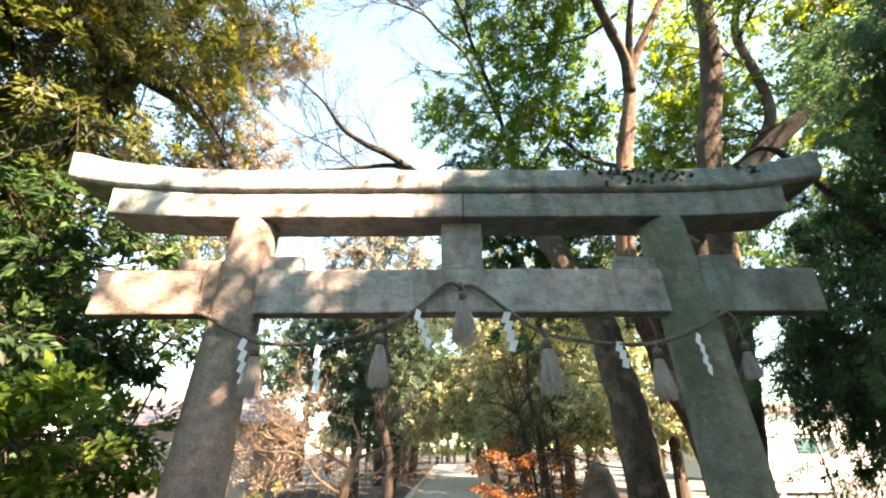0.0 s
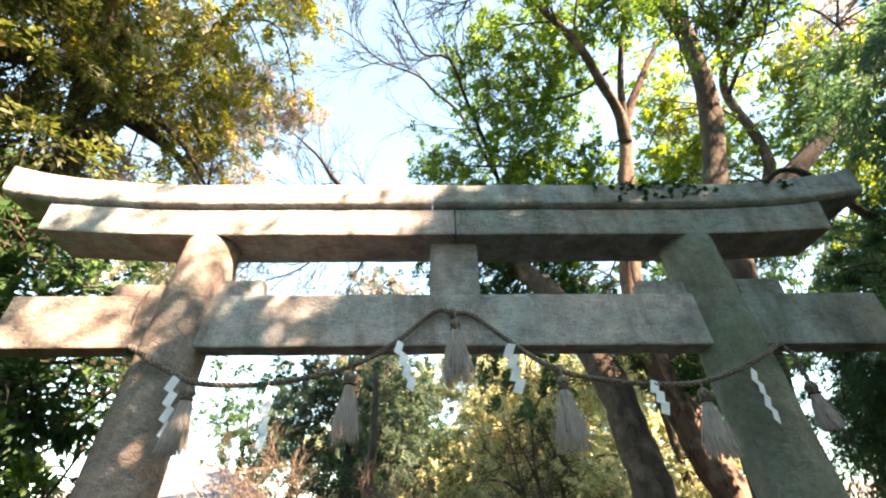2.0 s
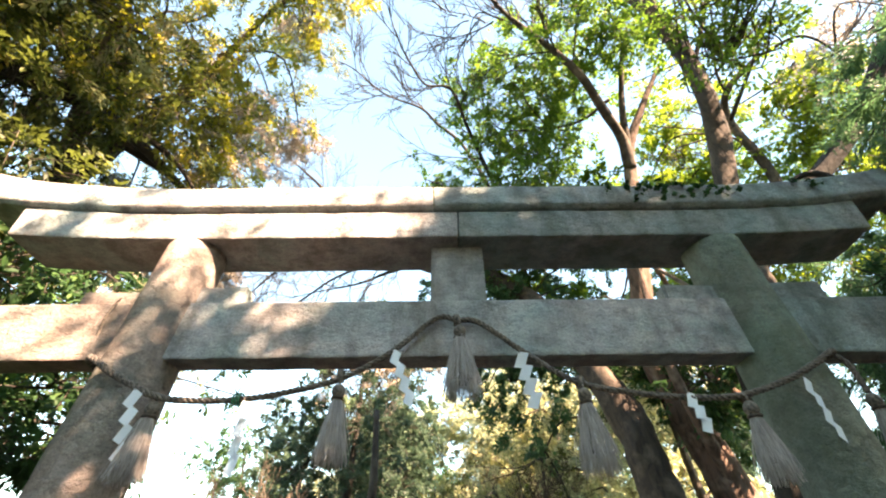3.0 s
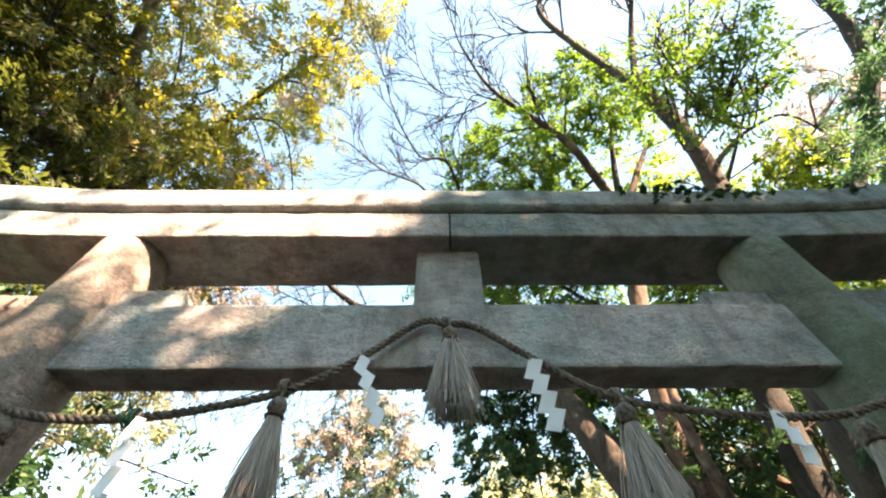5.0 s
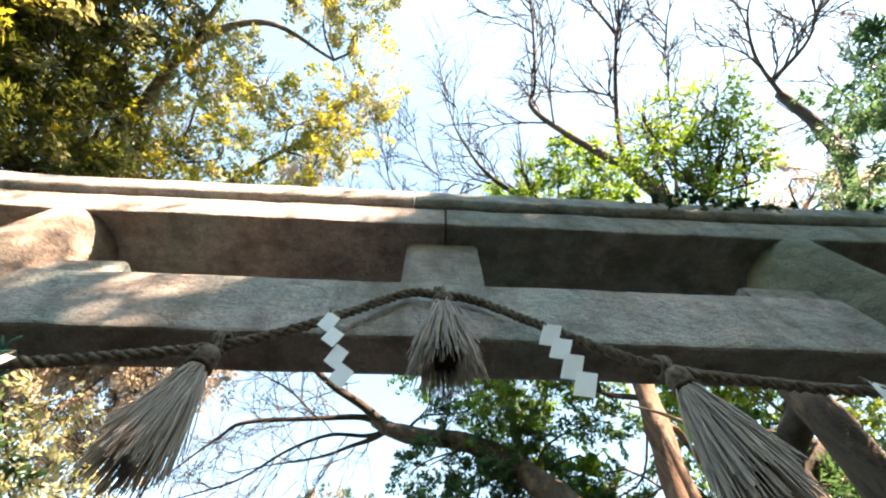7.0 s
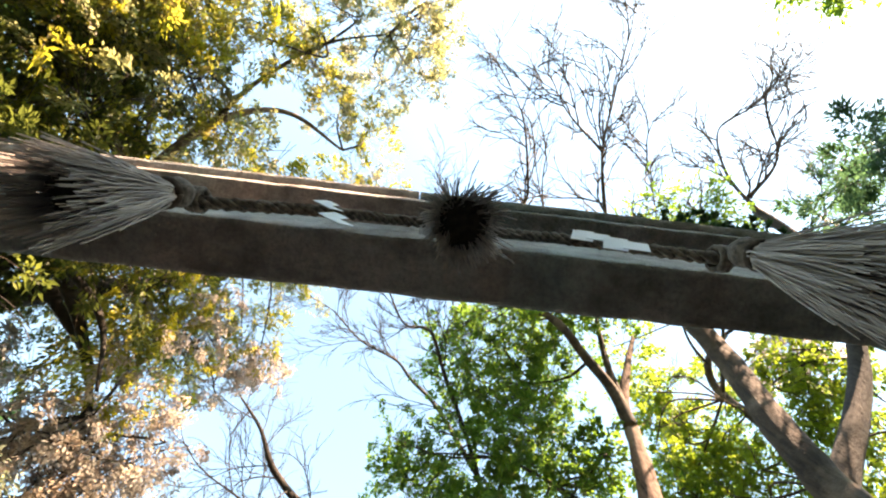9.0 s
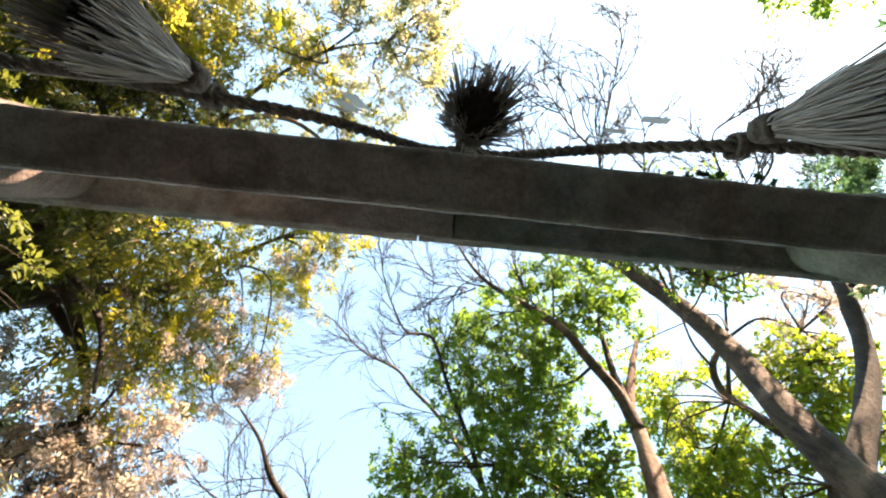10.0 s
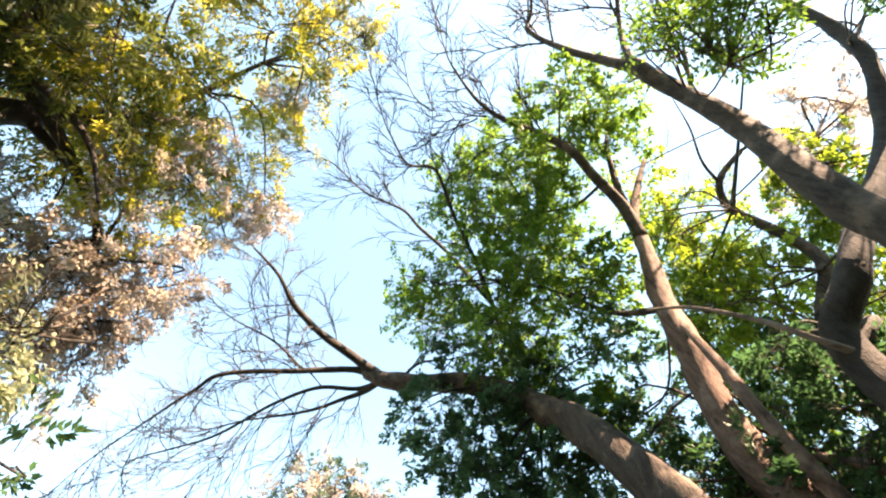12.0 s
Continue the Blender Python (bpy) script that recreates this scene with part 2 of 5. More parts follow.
def tube(verts, faces, pts, r0, r1, sides=8, rough=0.0, seed=0.0, power=1.0, cap=True):
    base = len(verts)
    n = len(pts)
    side = None
    for i, p in enumerate(pts):
        d = (pts[min(i + 1, n - 1)] - pts[max(i - 1, 0)]).normalized()
        if side is None:
            side = d.orthogonal().normalized()
        side = (side - d * side.dot(d)).normalized()
        up = d.cross(side)
        r = r0 + (r1 - r0) * (i / (n - 1)) ** power
        for k in range(sides):
            a = 2 * math.pi * k / sides
            o = side * math.cos(a) + up * math.sin(a)
            f = 1.0
            if rough:
                f += rough * noise.noise(p * 1.7 + o * 1.1 + Vector((seed, 0, 0))) + 0.5 * rough * noise.noise(p * 5 + o * 2.5 + Vector((0, seed, 0)))
            verts.append(p + o * (r * f))
    for i in range(n - 1):
        for k in range(sides):
            a, b = base + i * sides + k, base + i * sides + (k + 1) % sides
            faces.append((a, b, b + sides, a + sides))
    if cap:
        faces.append(tuple(range(base + sides - 1, base - 1, -1)))
        faces.append(tuple(range(base + (n - 1) * sides, base + n * sides)))


def local(ctrl, at):
    return [Vector(c) - Vector(at) for c in ctrl]


# ---- plants ----
def grow(verts, faces, rnd, start, way, length, radius, level, droop=0.0, spread=0.75, curl=None):
    """A bare shoot that bends softly and forks; its side shoots swing back towards its own way."""
    n = 7
    pts, ways = [start.copy()], []
    d = way.normalized()
    bend = curl if curl else Vector((rnd.gauss(0, 0.05), rnd.gauss(0, 0.05), rnd.gauss(0, 0.05)))
    for i in range(n):
        bend = bend * 0.8 + Vector((rnd.gauss(0, 0.06), rnd.gauss(0, 0.06), rnd.gauss(0, 0.06)))
        d = (d + bend + Vector((0, 0, 0.03 - droop))).normalized()
        ways.append(d)
        pts.append(pts[-1] + d * (length / n))
    tube(verts, faces, pts, radius, max(0.0055, radius * 0.5), 5 if radius > 0.014 else 3, cap=False)
    if level <= 0:
        return
    for i in (2, 3, 5, 7, 7):
        d = ways[i - 1]
        out = d.cross(Vector((rnd.gauss(0, 1), rnd.gauss(0, 1), rnd.gauss(0, 1)))).normalized()
        k = rnd.uniform(0.5, 0.8)
        grow(verts, faces, rnd, pts[i], d + out * spread * rnd.uniform(0.7, 1.3), length * k, radius * (0.68 - 0.05 * (n - i) / n), level - 1, droop, spread, out * -0.05)


def leaf_cloud(puffs, seed, size=0.09, width=0.42, per=3000, droop=0.25, clump=0.2):
    """Folded leaves in two rows along hanging sprays that fill the puffs (x, y, z, r): corners, number, and the sprays' stalks."""
    rng = np.random.default_rng(seed)
    centres, axes, tilts, stalks = [], [], [], []
    for x, y, z, r in puffs:
        m = max(7, int(34 * r * r * min(2.2, (0.2 / clump) ** 1.5)))
        v = rng.normal(size=(m, 3))
        v /= np.linalg.norm(v, axis=1)[:, None]
        rad = r * (0.15 + 0.95 * rng.random(m) ** 0.65)
        mid = np.array([x, y, z])
        c = mid + v * rad[:, None] * rng.uniform(0.7, 1.2, 3)
        n = int(per * r * r / m) + 1
        d = v * 0.6 + rng.normal(size=(m, 3)) * 0.5
        d[:, 2] -= droop
        d /= np.linalg.norm(d, axis=1)[:, None]
        ln = clump * rng.uniform(1.3, 3.4, m)
        u = np.cross(d, rng.normal(size=(m, 3)) * 0.6 + np.array([0, 0, 1.0]))
        u /= np.linalg.norm(u, axis=1)[:, None] + 1e-9
        s = rng.random((m, n, 1)) ** 0.75
        turn = np.where(rng.random((m, n, 1)) < 0.5, -1.0, 1.0)
        reach = rng.random((m, n, 1)) * (1.15 - s)
        p = c[:, None] + d[:, None] * s * ln[:, None, None] + u[:, None] * turn * reach * ln[:, None, None] * 0.45
        p[..., 2] -= droop * 0.35 * (s * s)[..., 0] * ln[:, None]
        p = p + rng.normal(size=(m, n, 3)) * clump * 0.16
        a = d[:, None] * 0.7 + u[:, None] * turn * 0.6 + rng.normal(size=(m, n, 3)) * 0.38
        a[..., 2] -= droop * 0.4
        centres.append(p.reshape(-1, 3))
        axes.append(a.reshape(-1, 3))
        tilts.append(np.repeat(np.cross(u, d) + rng.normal(size=(m, 3)) * 0.3 + np.array([0.1, -0.1, 0.35]), n, axis=0))
        end = c + d * ln[:, None] * 0.95
        end[:, 2] -= droop * 0.3 * ln
        stalks.append(np.stack([mid + v * rad[:, None] * 0.45, c, end], axis=1))
    c, a = np.concatenate(centres), np.concatenate(axes)
    a /= np.linalg.norm(a, axis=1)[:, None] + 1e-9
    n = len(c)
    side = np.cross(a, np.concatenate(tilts) + rng.normal(size=(n, 3)) * 0.4)
    side /= np.linalg.norm(side, axis=1)[:, None] + 1e-9
    up = np.cross(side, a)
    ln = (size * rng.uniform(0.65, 1.3, n))[:, None]
    wd = ln * width * 0.5
    mid = c + a * ln * 0.45
    quad = np.stack([c, mid + side * wd + up * wd * 0.35, c + a * ln, mid - side * wd + up * wd * 0.35], axis=1)
    return quad.reshape(-1, 3), n, np.concatenate(stalks)


def leaf_mass(puffs, seed, size=0.09, width=0.42, per=3000, droop=0.25, clump=0.2):
    """Folded leaves in dense round tufts that fill the puffs (x, y, z, r): corners and number."""
    rng = np.random.default_rng(seed)
    centres, axes = [], []
    for x, y, z, r in puffs:
        m = max(7, int(27 * r * r))
        v = rng.normal(size=(m, 3))
        v /= np.linalg.norm(v, axis=1)[:, None]
        rad = r * (0.2 + 1.05 * rng.random(m) ** 0.7)
        c = np.array([x, y, z]) + v * rad[:, None] * rng.uniform(0.65, 1.2, 3)
        n = int(per * r * r / m) + 1
        swell = clump * rng.uniform(0.45, 1.25, (m, 1, 1))
        sub = rng.normal(size=(m, n, 3)) * swell * rng.uniform(0.55, 1.25, (m, 1, 3))
        sub[..., 2] *= 0.62
        centres.append((c[:, None, :] + sub).reshape(-1, 3))
        out = v[:, None, :] * 0.5 + sub / clump * 0.7 + rng.normal(size=(m, n, 3)) * 0.55
        out[..., 2] -= droop
        axes.append(out.reshape(-1, 3))
    c, a = np.concatenate(centres), np.concatenate(axes)
    a /= np.linalg.norm(a, axis=1)[:, None] + 1e-9
    n = len(c)
    side = np.cross(a, rng.normal(size=(n, 3)) * 0.55 + np.array([0.15, -0.15, 0.8]))
    side /= np.linalg.norm(side, axis=1)[:, None] + 1e-9
    up = np.cross(side, a)
    ln = (size * rng.uniform(0.65, 1.3, n))[:, None]
    wd = ln * width * 0.5
    mid = c + a * ln * 0.45
    quad = np.stack([c, mid + side * wd + up * wd * 0.35, c + a * ln, mid - side * wd + up * wd * 0.35], axis=1)
    return quad.reshape(-1, 3), n


def stalk_mesh(stalks, mat, parent, thick):
    """Three-sided stalks that carry the sprays of leaves."""
    m = len(stalks)
    st = stalks - np.array(parent.location)
    way = st[:, 2] - st[:, 0]
    way /= np.linalg.norm(way, axis=1)[:, None] + 1e-9
    u = np.cross(way, np.array([0.31, 0.2, 0.93]))
    u /= np.linalg.norm(u, axis=1)[:, None] + 1e-9
    w = np.cross(way, u)
    rings = []
    for k, r in enumerate((thick, thick * 0.75, thick * 0.35)):
        for q in range(3):
            rings.append(st[:, k] + (u * math.cos(q * 2.094) + w * math.sin(q * 2.094)) * r)
    co = np.stack(rings, axis=1).reshape(-1, 3)
    tri = []
    for k in (0, 3):
        for q in range(3):
            a0, b0 = k + q, k + (q + 1) % 3
            tri += [(a0, b0, b0 + 3), (a0, b0 + 3, a0 + 3)]
    idx = (np.arange(m)[:, None, None] * 9 + np.array(tri)[None]).reshape(-1)
    return raw_mesh("stalk_spray", co, idx, mat, parent)


def raw_mesh(name, co, tri, mat, parent):
    me = bpy.data.meshes.new(name)
    me.vertices.add(len(co))
    me.vertices.foreach_set("co", co.astype(np.float32).reshape(-1))
    me.loops.add(len(tri))
    me.loops.foreach_set("vertex_index", tri.astype(np.int32))
    me.polygons.add(len(tri) // 3)
    me.polygons.foreach_set("loop_start", np.arange(0, len(tri), 3, dtype=np.int32))
    me.materials.append(mat)
    me.update(calc_edges=True)
    ob = new(name, me)
    ob.parent = parent
    return tagged(ob, kind="stuff")


def leaves(name, puffs, mat, parent, seed, label="", stalk=0.007, tufts=False, **kw):
    if tufts:
        (co, n), stalk = leaf_mass(puffs, seed, **kw), 0
    else:
        co, n, stalks = leaf_cloud(puffs, seed, **kw)
    idx = np.arange(n)[:, None] * 4
    tri = np.concatenate([idx + np.array([[0, 1, 2]]), idx + np.array([[0, 2, 3]])], axis=1).reshape(-1)
    if stalk:
        stalk_mesh(stalks, BARK, parent, stalk)
    return tagged(raw_mesh(name, co - np.array(parent.location), tri, mat, parent), label)


def limb(name, ctrl, r0, r1, mat, parent, sides=10, rough=0.18, seed=1.0, power=1.0):
    v, f = [], []
    tube(v, f, curve_points(local(ctrl, parent.location), 7), r0, r1, sides, rough, seed, power)
    return link_mesh(name, v, f, mat, parent, True)


def twigs(parent, mat, seed, starts, droop=0.0, spread=0.75):
    """Bare twigs: starts of (place, way, length, radius, level)."""
    rnd = random.Random(seed)
    v, f = [], []
    for at, way, length, radius, level in starts:
        grow(v, f, rnd, Vector(at) - parent.location, Vector(way), length, radius, level, droop, spread)
    return tagged(link_mesh("twig_spray", v, f, mat, parent, True), kind="stuff")


def twigs_along(parent, mat, seed, limbs, length=1.1, radius=0.014, level=2, every=0.45, first=0.35, spread=0.65):
    """Bare twigs that leave the limbs (control points) on all sides, thinner towards their ends."""
    rnd = random.Random(seed)
    v, f = [], []
    for ctrl in limbs:
        pts = curve_points(local(ctrl, parent.location), 8)
        n = len(pts)
        run = 0.0
        for i in range(int(first * n), n):
            run += (pts[i] - pts[i - 1]).length
            while run > 0:
                run -= every
                d = (pts[i] - pts[i - 1]).normalized()
                out = d.cross(Vector((rnd.gauss(0, 1), rnd.gauss(0, 1), rnd.gauss(0, 1)))).normalized()
                k = 1.15 - 0.5 * i / n
                grow(v, f, rnd, pts[i], d * 0.8 + out * rnd.uniform(0.5, 1.1), length * k * rnd.uniform(0.6, 1.3), radius * k, level, 0.0, spread)
        grow(v, f, rnd, pts[-1], pts[-1] - pts[-2], length, radius, level + 1, 0.0, spread)
    return tagged(link_mesh("twig_spray", v, f, mat, parent, True), kind="stuff")


def supports(parent, mat, seed, roots, puffs, radius=0.035, sprigs=4):
    """A thin branch from the nearest root to each puff of leaves."""
    rnd = random.Random(seed)
    v, f = [], []
    for x, y, z, r in puffs:
        c = Vector((x, y, z))
        root = min((Vector(q) for q in roots), key=lambda q: (q - c).length)
        sway = 0.12 + 0.16 * (c - root).length
        mid = (root + c) / 2 + Vector((rnd.gauss(0, sway), rnd.gauss(0, sway), rnd.gauss(0, sway * 0.7) + 0.1))
        end = c + Vector((rnd.gauss(0, 0.3), rnd.gauss(0, 0.3), rnd.gauss(0, 0.2))) * r
        tube(v, f, curve_points(local([root, mid, c, end], parent.location), 4), radius, 0.008, 5, cap=False)
        for _ in range(sprigs):
            grow(v, f, rnd, c.lerp(mid, rnd.random() * 0.5) - parent.location, Vector((rnd.gauss(0, 1), rnd.gauss(0, 1), rnd.gauss(0, 0.7))), r * 0.8, 0.012, 1)
    return tagged(link_mesh("twig_spray", v, f, mat, parent, True), kind="stuff")


# ---- ground ----
def sheet(name, x0, x1, y0, y1, z, mat, label, category, steps=1):
    bm = bmesh.new()
    bmesh.ops.create_grid(bm, x_segments=steps, y_segments=steps, size=0.5)
    for v in bm.verts:
        v.co = Vector((x0 + (v.co.x + 0.5) * (x1 - x0), y0 + (v.co.y + 0.5) * (y1 - y0), z))
    return tagged(part(name, bm, mat), label, category, kind="structure")


sheet("ground", -900, 900, -900, 900, 0.0, SOIL, "brown soil strewn with dry leaves, darkened in place of shade", "ground", 8)
# One path in two colours: shade painted near, sun painted from y=10 on.
avenue = sheet("path", -1.5, 1.9, -40, 10, 0.006, GRAVEL_SHADED, "grey gravel approach path, straight, painted darker for its shade", "path", 4)
avenue_far = sheet("path_far", -1.5, 1.9, 10, 60, 0.006, GRAVEL_SUNLIT, "gravel path leading away between the trees, painted paler for sun", "path", 4)
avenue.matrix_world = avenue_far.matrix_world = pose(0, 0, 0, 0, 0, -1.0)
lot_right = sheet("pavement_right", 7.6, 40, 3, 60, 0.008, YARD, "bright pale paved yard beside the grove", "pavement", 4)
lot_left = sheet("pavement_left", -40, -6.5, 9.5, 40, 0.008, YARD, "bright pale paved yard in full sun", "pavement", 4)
kerb = thing("kerb", (0, 0, 0), "low grey stone kerb along the approach path", "kerb", kind="structure")
bm = box(bmesh.new(), -0.09, 0.09, -0.48, 0.48, -0.05, 0.10, 0.015)
first = part("kerb_stone", bm, STONE_PALE, kerb)
kerb_mesh = first.data
first.location = (-1.62, 6.0, 0)
for side in (-1.62, 2.02):
    for i in range(44):
        y = 6.0 + i * 0.99
        if side < 0 and i == 0:
            continue
        k = new("kerb_stone", kerb_mesh)
        k.parent = kerb
        k.location = (side + y * 0.0175, y, 0.006 * math.sin(i * 2.3))

# ---- stone gate ----
gate = thing("torii_gate", (0, 0.11, 0), "weathered grey stone shrine gate with two round pillars, algae-stained", "gate")
G = Vector((0, 0.11, 0))


def sori(x):
    return 0.25 * max(0.0, (abs(x + 0.1) - 1.5) / 2.3) ** 3


def beam(name, x0, x1, section, mat, lift=1.0, step=0.07, lean0=0.0, lean1=0.0, worn=0.006, label=""):
    """A stone beam along x with the section (y, z), bent up at its ends; lean: how much further its top goes than its foot."""
    n = max(2, int((x1 - x0) / step))
    zs = [q[1] for q in section]
    lo, hi = min(zs), max(zs)
    v, f = [], []
    m = len(section)
    for i in range(n + 1):
        for y, z in section:
            k = (z - lo) / (hi - lo)
            x = x0 - lean0 * k + (x1 + lean1 * k - x0 + lean0 * k) * i / n
            p = Vector((x, y, z + sori(x) * lift * (0.7 + 0.3 * k)))
            w = Vector((noise.noise(p * 6), noise.noise(p * 6 + Vector((9, 0, 0))), noise.noise(p * 6 + Vector((0, 9, 0)))))
            v.append(p + w * worn - G)
    for i in range(n):
        for k in range(m):
            a, b = i * m + k, i * m + (k + 1) % m
            f.append((a, a + m, b + m, b))
    f.append(tuple(range(m)))
    f.append(tuple(range(n * m + m - 1, n * m - 1, -1)))
    return link_mesh(name, v, f, mat, gate, False, label)


def soft_section(corners, cut=0.016, split=4):
    out = []
    m = len(corners)
    for i in range(m):
        p, c, q = Vector(corners[i - 1]), Vector(corners[i]), Vector(corners[(i + 1) % m])
        a, b = c + (p - c).normalized() * cut, c + (q - c).normalized() * cut
        out += [a, (a + b) / 2 * 0.5 + c * 0.5, b]
        nxt = q + (c - q).normalized() * cut
        out += [b.lerp(nxt, s / split) for s in range(1, split)]
    return [(p.x, p.y) for p in out]


KASAGI = soft_section([(-0.135, 3.835), (-0.10, 3.80), (0.35, 3.80), (0.385, 3.835), (0.375, 4.05), (0.13, 4.17), (-0.115, 4.05)])
SHIMAGI = soft_section([(-0.09, 3.53), (0.335, 3.53), (0.335, 3.795), (-0.088, 3.795)])
NUKI = soft_section([(0.0, 2.617), (0.188, 2.617), (0.188, 3.035), (0.008, 3.035)])
beam("top_lintel", -3.84, -0.196, KASAGI, STONE, lean0=0.10)
beam("top_lintel", -0.186, 3.58, KASAGI, STONE_GREEN, lean1=0.08)
beam("under_lintel", -3.37, -0.006, SHIMAGI, STONE, lift=0.8, lean0=0.03)
beam("under_lintel", 0.006, 3.13, SHIMAGI, STONE_GREEN, lift=0.8, lean1=0.03)
beam("tie_beam", -3.30, -2.1, NUKI, STONE_BROWN, lift=0, lean0=0.02)
beam("tie_beam", -2.1, 2.1, NUKI, STONE, lift=0)
beam("tie_beam", 2.1, 3.20, NUKI, STONE_GREEN, lift=0, lean1=0.03)
bm = box(bmesh.new(), -0.21, 0.18, 0.03, 0.172, 3.03, 3.535, 0.012)
bmesh.ops.translate(bm, verts=bm.verts, vec=-G)
part("centre_strut", bm, STONE, gate)
for x0, x1, top, m in ((-2.64, -2.2, 3.15, STONE_BROWN), (-1.92, -1.5, 3.185, STONE), (1.43, 1.9, 3.165, STONE_GREEN), (2.2, 2.57, 3.185, STONE_GREEN)):
    bm = box(bmesh.new(), x0, x1, 0.035, 0.165, 3.03, top, 0.014)
    for v in bm.verts:
        if v.co.z > 3.1:
            v.co.z += 0.03 * (v.co.x - (x0 + x1) / 2) * (1 if x0 > 0 else -1) * (1 if abs(x0 + x1) > 4 else -1)
    bmesh.ops.translate(bm, verts=bm.verts, vec=-G)
    part("wedge", bm, m, gate)
for x_foot, x_top, m in ((-2.15, -2.015, STONE_BROWN), (2.12, 1.97, PILLAR_GREEN)):
    v, f = [], []
    tube(v, f, [Vector((x_foot + (x_top - x_foot) * i / 40, 0.0, -0.02 + 3.55 * i / 40)) for i in range(41)], 0.24, 0.21, 40, 0.035, x_foot)
    part_ob = link_mesh("pillar", v, f, m, gate, True)


# ---- sacred rope, tassels, paper streamers ----
def rope_mesh(ctrl, thick, twist=11.0, strands=3):
    pts = curve_points(ctrl, 14)
    v, f = [], []
    run = [0.0]
    for a, b in zip(pts, pts[1:]):
        run.append(run[-1] + (b - a).length)
    out = []
    for s in range(strands):
        v, f = [], []
        path = []
        for i, p in enumerate(pts):
            d = (pts[min(i + 1, len(pts) - 1)] - pts[max(i - 1, 0)]).normalized()
            u = d.cross(Vector((0, 0.3, 1))).normalized()
            w = d.cross(u)
            a = run[i] * twist * 2 * math.pi / 1.0 + s * 2 * math.pi / strands
            path.append(p + (u * math.cos(a) + w * math.sin(a)) * thick * 0.62)
        tube(v, f, path, thick * 0.54, thick * 0.54, 6)
        out.append((v, f))
    return out


def around(x, y, z, r, a0, a1, n=9, tilt=0.0):
    return [(x + r * math.cos(radians(a0 + (a1 - a0) * i / n)), y + r * math.sin(radians(a0 + (a1 - a0) * i / n)), z + tilt * i / n) for i in range(n + 1)]


ROPE_FRONT = [(-2.0, -0.145, 2.46), (-1.75, -0.10, 2.35), (-1.53, -0.07, 2.33), (-1.25, -0.06, 2.34), (-0.98, -0.06, 2.385), (-0.7, -0.05, 2.47),
              (-0.44, -0.05, 2.625), (-0.17, -0.03, 2.865), (-0.03, -0.035, 2.85), (0.11, -0.03, 2.83), (0.37, -0.05, 2.61), (0.64, -0.06, 2.42),
              (0.96, -0.07, 2.345), (1.28, -0.08, 2.31), (1.55, -0.10, 2.315), (1.82, -0.13, 2.39), (2.0, -0.15, 2.47)]
rope = thing("straw_rope", (0, 0, 2.3), "dark twisted straw rope slung between the gate's two pillars", "rope")
left_turn = around(-2.065, 0.11, 2.60, 0.252, 210, 70, 8, 0.06)
ctrl = [tuple(p) for p in left_turn[::-1]] + [(-2.2, -0.12, 2.575), (-2.1, -0.15, 2.52)] + ROPE_FRONT
right_turn = around(2.045, 0.11, 2.60, 0.258, -30, 110, 8, 0.06)
ctrl = ctrl + [(2.16, -0.13, 2.555)] + right_turn
for v, f in rope_mesh([Vector(c) - rope.location for c in ctrl], 0.018, 10.0):
    link_mesh("strand", v, f, ROPE, rope, True)
for v, f in rope_mesh([Vector(c) - rope.location for c in [(2.30, 0.02, 2.62), (2.345, 0.0, 2.54), (2.355, 0.0, 2.45), (2.36, 0.0, 2.36)]], 0.015):
    link_mesh("loose_end", v, f, ROPE, rope, True)
for v, f in rope_mesh([Vector(c) - rope.location for c in [(-2.36, 0.05, 2.64), (-2.34, -0.02, 2.9), (-2.31, -0.02, 3.06)]], 0.008):
    link_mesh("tie_cord", v, f, ROPE, rope, True)
for x, y, z in ((-0.73, -0.055, 2.47), (0.66, -0.06, 2.415), (-0.04, -0.04, 2.845)):
    v, f = [], []
    for k in range(3):
        tube(v, f, [Vector((x + 0.012 * (k - 1), y, z)) - rope.location + Vector((0, math.cos(a) * 0.03, math.sin(a) * 0.035)) for a in [i * 0.7 for i in range(10)]], 0.008, 0.008, 5)
    link_mesh("knot", v, f, ROPE, rope, True)

cord = thing("green_cord", (-1.29, -0.06, 2.338), "bit of green plastic cord knotted round the straw rope", "cord")
for k in range(3):
    v, f = [], []
    tube(v, f, [Vector((0.016 * (k - 1) + 0.004 * math.sin(a), math.cos(a) * 0.033, math.sin(a) * 0.033)) for a in [i * 0.7 for i in range(10)]], 0.0055, 0.0055, 5)
    link_mesh("loop", v, f, GREEN_CORD, cord, True)
for dx, dz in ((0.03, 0.05), (-0.02, 0.045)):
    v, f = [], []
    tube(v, f, [Vector((0, -0.03, 0.02)), Vector((dx * 0.4, -0.045, dz * 0.8)), Vector((dx, -0.05, dz + 0.01))], 0.004, 0.003, 5)
    link_mesh("cord_end", v, f, GREEN_CORD, cord, True)


